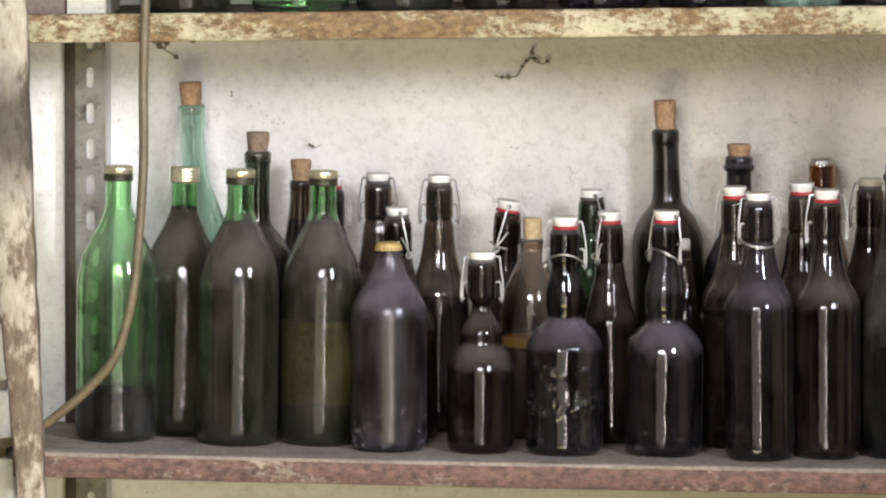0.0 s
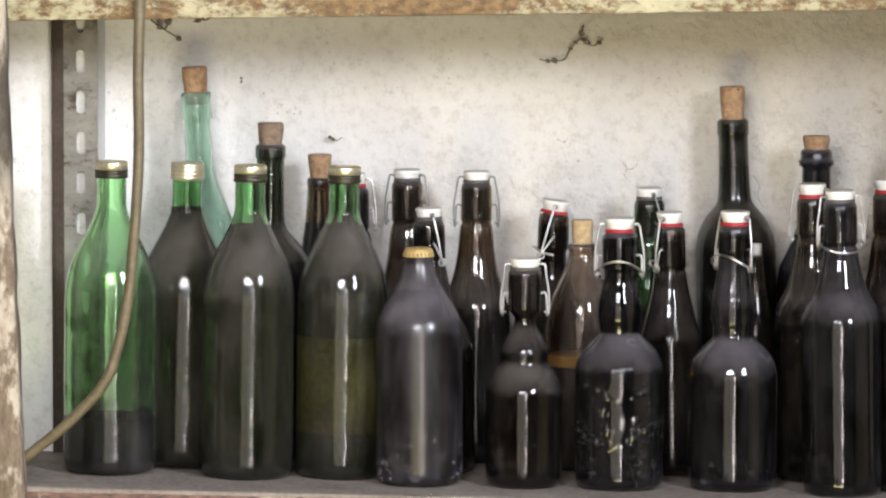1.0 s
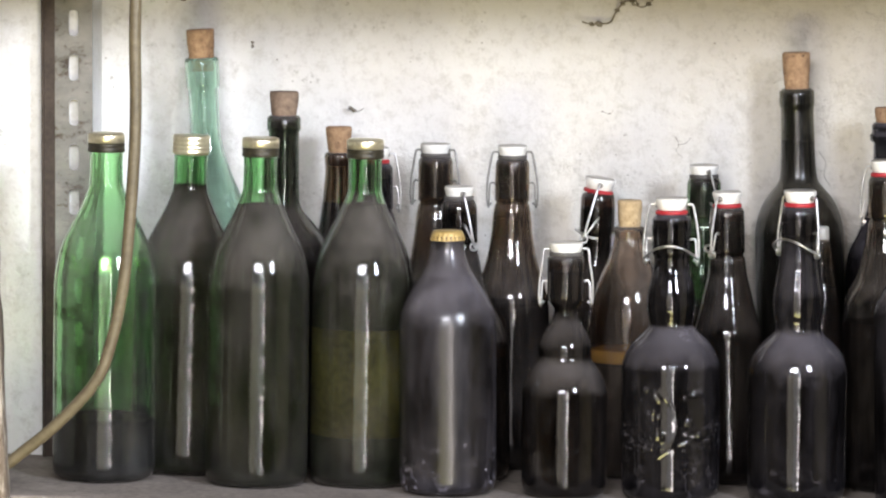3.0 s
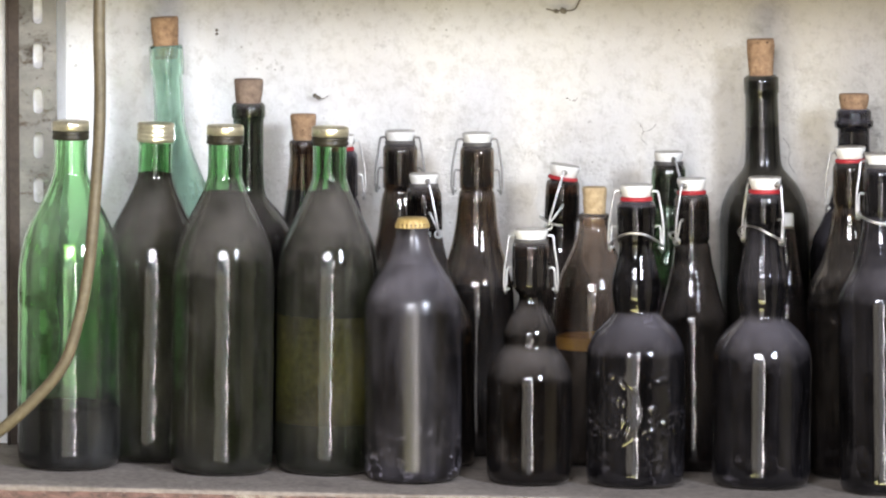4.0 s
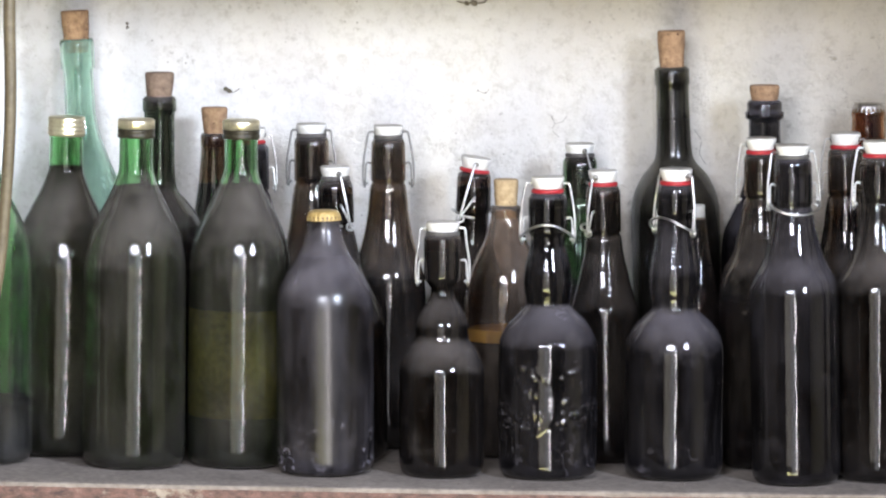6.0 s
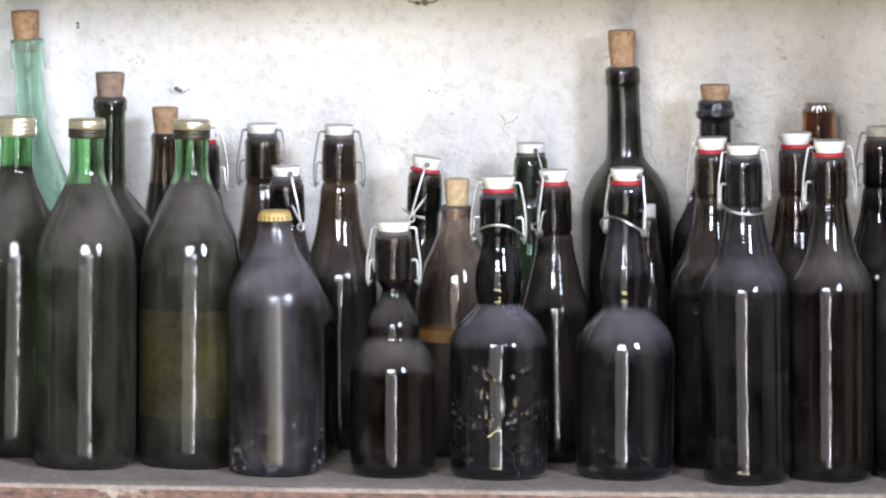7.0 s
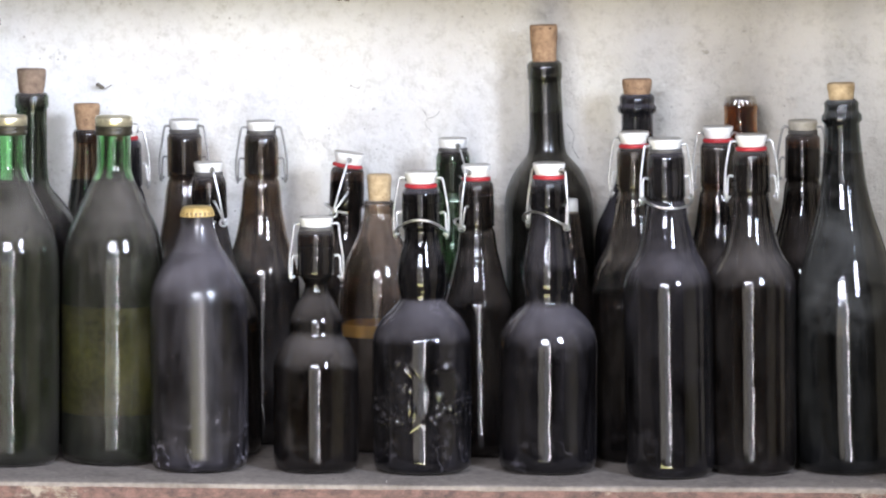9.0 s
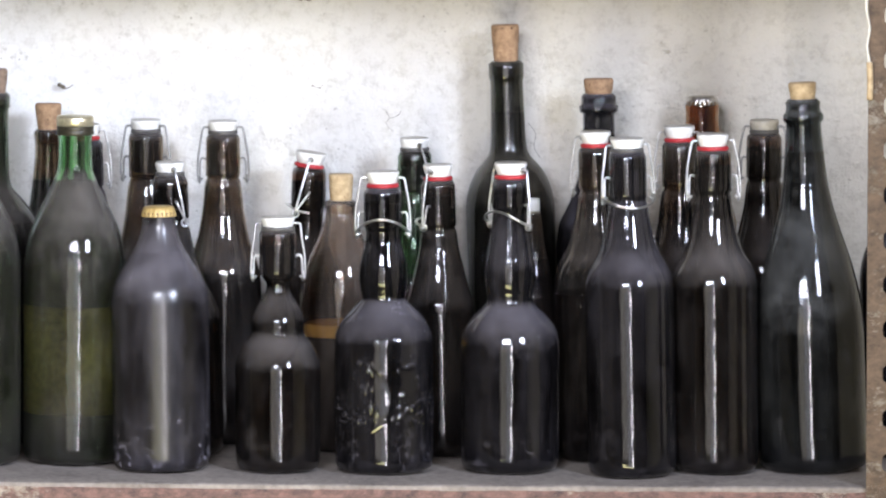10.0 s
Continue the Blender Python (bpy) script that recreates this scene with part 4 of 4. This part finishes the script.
cork_bottle(0.3140, 0.285, -0.39, [(0.1785, 0.0395), (0.1991, 0.0369), (0.2146, 0.0297), (0.2352, 0.0215), (0.2557, 0.0169), (0.2762, 0.0148), (0.2998, 0.0143), (0.3019, 0.0174), (0.307, 0.0179), (0.3085, 0.0159), (0.3157, 0.0159), (0.3173, 0.0143)], name="sparkling_wine_bottle", glass="black", level=0.272, liquid="dark", cork=(0.0135, 0.0138, 0.0122), label="black sparkling wine bottle with short cork")
cork_bottle(-0.2944, 0.305, -2.79, [(0.1821, 0.0443), (0.2028, 0.0412), (0.2209, 0.036), (0.2389, 0.0288), (0.2596, 0.0216), (0.2802, 0.0159), (0.3008, 0.0136), (0.3347, 0.0136), (0.3368, 0.0154), (0.3594, 0.0156), (0.3619, 0.0149)], name="pale_bottle", glass="pale", level=None, liquid="dark", cork=(0.026, 0.0128, 0.0112), label="empty pale green glass bottle with cork")
cork_bottle(-0.2364, 0.245, 0.49, [(0.1837, 0.0407), (0.199, 0.0391), (0.2092, 0.0345), (0.2168, 0.0289), (0.2245, 0.0223), (0.2306, 0.0173), (0.2398, 0.0147), (0.2703, 0.0137), (0.3008, 0.0137), (0.3028, 0.0152), (0.3125, 0.0152), (0.3145, 0.0137)], name="wine_bottle", glass="dark_green_film", level=0.2, liquid="dark", cork=(0.0215, 0.0132, 0.0118), dark=1, label="dusty dark green wine bottle with dark cork")
cork_bottle(-0.1886, 0.310, 0.25, [(0.1319, 0.0382), (0.1474, 0.0371), (0.163, 0.033), (0.1785, 0.0258), (0.2044, 0.0186), (0.2251, 0.0155), (0.2458, 0.0134), (0.2654, 0.0121), (0.2674, 0.0124), (0.2752, 0.0129), (0.2777, 0.0118)], name="wine_bottle", glass="brown", level=0.233, liquid="dark", cork=(0.0235, 0.0122, 0.0102), label="brown glass bottle with worn cork")
swing_bottle(-0.1498, 0.235, -0.02, [(0.1557, 0.0335), (0.171, 0.0315), (0.1862, 0.0254), (0.2015, 0.0213), (0.2295, 0.0152), (0.2331, 0.0131), (0.2346, 0.0147), (0.2717, 0.0142), (0.2742, 0.0121)], name="beer_bottle", glass="black", level=0.262, liquid="dark", angle=10, gasket=1, lever=0, label="black swing-top bottle with red gasket behind green bottle")
swing_bottle(-0.0970, 0.290, -0.30, [(0.1356, 0.0344), (0.1511, 0.0339), (0.164, 0.0308), (0.1769, 0.0252), (0.1975, 0.021), (0.2336, 0.0159), (0.2372, 0.0143), (0.2387, 0.0159), (0.2737, 0.0159), (0.2773, 0.0143)], name="beer_bottle", glass="brown", level=0.15, liquid="dark", angle=-14, gasket=0, lever=0, label="brown swing-top beer bottle with white stopper")
swing_bottle(-0.0724, 0.179, -0.60, [(0.1181, 0.0432), (0.1382, 0.0375), (0.1533, 0.0295), (0.1734, 0.0225), (0.1935, 0.018), (0.2061, 0.0155), (0.2096, 0.0144), (0.2111, 0.016), (0.2427, 0.0155), (0.2477, 0.0135)], name="beer_bottle", glass="brown_black", level=0.236, liquid="dark", angle=-74, slant=0.009, gasket=0, lever=0.006, label="dark swing-top bottle with wire bail turned sideways")
swing_bottle(-0.0293, 0.265, 0.14, [(0.1394, 0.0342), (0.1548, 0.0332), (0.1651, 0.0306), (0.1779, 0.026), (0.1907, 0.0225), (0.2112, 0.0189), (0.2378, 0.0158), (0.2404, 0.0142), (0.2419, 0.0158), (0.2756, 0.0153), (0.2787, 0.0138)], name="beer_bottle", glass="brown", level=0.15, liquid="dark", angle=4, gasket=0, lever=0, label="tall brown swing-top beer bottle with white stopper")
swing_bottle(0.0431, 0.285, 1.37, [(0.1282, 0.0349), (0.1385, 0.0344), (0.154, 0.0308), (0.1694, 0.0215), (0.1849, 0.0154), (0.2003, 0.0138), (0.2106, 0.0138), (0.2148, 0.0159), (0.2441, 0.0154), (0.2477, 0.0143)], name="beer_bottle", glass="brown_black", level=0.236, liquid="dark", angle=-88, slant=-0.011, gasket=1, lever=0.006, tilt=8, label="dark swing-top bottle with tilted stopper, red gasket")
cork_bottle(0.0755, 0.220, 0.29, [(0.1254, 0.0349), (0.1407, 0.0344), (0.1559, 0.0329), (0.1712, 0.0293), (0.1864, 0.0227), (0.1966, 0.0182), (0.2067, 0.0152), (0.2163, 0.0131), (0.2179, 0.0141), (0.2229, 0.0141), (0.2239, 0.0126)], name="amber_bottle", glass="amber_film", level=0.115, liquid="amber", cork=(0.0235, 0.0112, 0.0104), pale=1, label="brown glass bottle half full of amber liquid, corked")
cap_bottle(0.2479, 0.190, -0.43, [(0.1312, 0.0201), (0.1413, 0.0191), (0.1615, 0.0161), (0.1817, 0.0121), (0.1968, 0.01), (0.217, 0.0075), (0.222, 0.0055)], name="small_bottle", glass="brown", level=0.177, liquid="dark", label="small brown bottle with white plastic cap")
cap_bottle(0.5743, 0.200, -0.92, [(0.1613, 0.0315), (0.1816, 0.0279), (0.1968, 0.0203), (0.2171, 0.0142), (0.2576, 0.0101)], name="dark_bottle", glass="black", level=0.213, liquid="dark", label="black glass bottle beside the rusty upright")

# ---------- upper shelf: only the feet of these show ----------
def upper_bottle(x, y, r, h, glass_name, level, label):
    root = tagged(new("green_bottle"), label, "bottle", "bottles on the upper shelf")
    root.matrix_basis = pose(x, y, upper_z(x) - 0.0062, 0, -0.8, 0)
    curve = glass_body(root, [(h * 0.55, r), (h * 0.65, r * 0.9), (h * 0.75, r * 0.6), (h * 0.83, r * 0.36), (h * 0.97, r * 0.32), (h, r * 0.33)], glass_name)
    if level:
        contents(root, curve, level, "murk")
    rings = [(0.009, h - 0.012), (r * 0.22, h - 0.004), (r * 0.28, h + 0.016), (r * 0.26, h + 0.018), (0.003, h + 0.018)]
    part("cork", lathe("cork", rings, CORK, 28), root, "cork stopper")


for x, r, glass_name, level in ((-0.305, 0.0495, "green", 0.2), (-0.1795, 0.0535, "green", None), (-0.066, 0.0535, "green", 0.1), (0.043, 0.046, "green_dark", 0.2), (0.15, 0.05, "black", 0.2), (0.26, 0.05, "black", 0.2), (0.367, 0.042, "pale", None), (0.455, 0.048, "black", 0.2)):
    upper_bottle(x, r + 0.012, r, 0.31, glass_name, level, {"pale": "pale green bottle standing on the upper shelf", "black": "black glass bottle standing on the upper shelf"}.get(glass_name, "green glass bottle standing on the upper shelf"))
bm = bmesh.new()
box(bm, (-0.489, 0.014, upper_z(-0.46) - 0.0064), (-0.433, 0.3, 1.46), 0.002)
tagged(flat_part("cardboard_box", bm, CARDBOARD), "grey-brown cardboard box on the upper shelf", "box")
# pale block added to fill the bright gap beside the box
bm = bmesh.new()
box(bm, (-0.4315, 0.02, upper_z(-0.41) - 0.0064), (-0.389, 0.24, 1.44), 0.002)
tagged(flat_part("white_carton", bm, PALE_BLOCK), "pale block added for the bright gap between box and green bottle", "box")


# ---------- cobwebs and twine ----------
def cobweb(points, thick, label, seed):
    """Dust-laden threads with a few clots."""
    rng = random.Random(seed)
    bm = bmesh.new()
    for line in points:
        pts = rounded([(x, WALL_Y - 0.008 - 0.004 * rng.random(), z) for x, z in line], 6)
        me = tube("strand", pts, thick * rng.uniform(0.7, 1.1), COBWEB, 5)
        bm.from_mesh(me)
        bpy.data.meshes.remove(me)
        for _ in range(2):
            p = rng.choice(pts)
            r = bmesh.ops.create_icosphere(bm, subdivisions=2, radius=thick * rng.uniform(1.6, 3.4))
            for v in r["verts"]:
                v.co = Vector((v.co.x * rng.uniform(1.0, 1.4), v.co.y * 0.6, v.co.z)) * (1 + 0.5 * noise.noise(v.co * 500)) + p
    tagged(flat_part("cobweb", bm, COBWEB, None, True), label, "cobweb")


cobweb([[(0.034, 1.2021), (0.043, 1.2001), (0.052, 1.2021)], [(0.05, 1.2001), (0.06, 1.2021), (0.066, 1.2130), (0.073, 1.2210)], [(0.071, 1.2190), (0.076, 1.2250), (0.079, 1.2369)], [(0.073, 1.2210), (0.082, 1.2220), (0.085, 1.2180)], [(0.079, 1.2190), (0.09, 1.2160), (0.099, 1.2230)]], 0.0008, "dirty cobweb strand clinging to the wall", 3)
cobweb([[(-0.352, 1.2419), (-0.347, 1.2319), (-0.340, 1.2270), (-0.332, 1.2220)], [(-0.36, 1.2409), (-0.347, 1.2319), (-0.342, 1.2389)]], 0.0011, "dark cobweb clot under the shelf", 6)
cobweb([[(-0.315, 1.2448), (-0.305, 1.2409), (-0.296, 1.2458)], [(-0.317, 1.2389), (-0.306, 1.2419)]], 0.0010, "dark cobweb clot under the shelf", 9)
cobweb([[(-0.2686, 1.1823), (-0.2682, 1.1793), (-0.269, 1.1763)]], 0.0004, "speck of dirty cobweb on the wall", 11)
cobweb([[(-0.178, 1.1217), (-0.172, 1.1187), (-0.166, 1.1217)]], 0.0006, "thin cobweb hair on the wall", 12)

cobweb([[(0.1196, 1.0972), (0.1233, 1.0905), (0.1212, 1.0837), (0.1275, 1.0775)], [(0.1233, 1.0899), (0.13, 1.091), (0.1346, 1.0962)]], 0.00022, "thin dusty cobweb curl on the wall", 14)
cobweb([[(0.252, 1.0841), (0.2583, 1.0737), (0.2568, 1.0623), (0.2626, 1.0519)]], 0.00022, "thin dusty cobweb thread on the wall", 15)
cobweb([[(0.0531, 1.1199), (0.0598, 1.1178), (0.0634, 1.1215)]], 0.00022, "thin cobweb hair on the wall", 16)

twine = [(0.519, -0.011, 1.2931), (0.5205, -0.011, 1.2285), (0.5185, -0.011, 1.2086), (0.5215, -0.011, 1.1888), (0.5195, -0.011, 1.1739), (0.5215, -0.011, 1.1590), (0.5215, -0.011, 1.1341)]
tagged(new("twine", tube("twine", rounded(twine, 6), 0.0013, TWINE, 8)), "pale knotted twine tied to the rusty upright", "twine")
peg = [(0.5218, -0.0105, 1.160), (0.5224, -0.0108, 1.145), (0.5222, -0.0105, 1.128)]
tagged(new("wooden_peg", tube("wooden_peg", rounded(peg, 6), 0.0028, CORK_PALE, 10)), "short pale wooden peg hanging on the twine", "peg")


def crumbs():
    """Chips of whitewash and rust lying in the dust near the shelf's edge."""
    rng = random.Random(21)
    bm = bmesh.new()
    for _ in range(26):
        x, y, k = rng.uniform(-0.44, 0.5), rng.uniform(0.004, 0.05), rng.uniform(0.0004, 0.0012)
        ring = bmesh.ops.create_icosphere(bm, subdivisions=1, radius=k)
        a, b, c = rng.uniform(0.7, 1.6), rng.uniform(0.7, 1.4), rng.uniform(0.3, 0.8)
        for v in ring["verts"]:
            v.co = Vector((x + v.co.x * a * rng.uniform(0.8, 1.2), y + v.co.y * b, shelf_z(x) + 0.0004 + v.co.z * c))
    tagged(flat_part("crumbs", bm, DUSTY_BOARD), "dusty chips and crumbs in the shelf dust", "crumbs", "", "stuff")


crumbs()
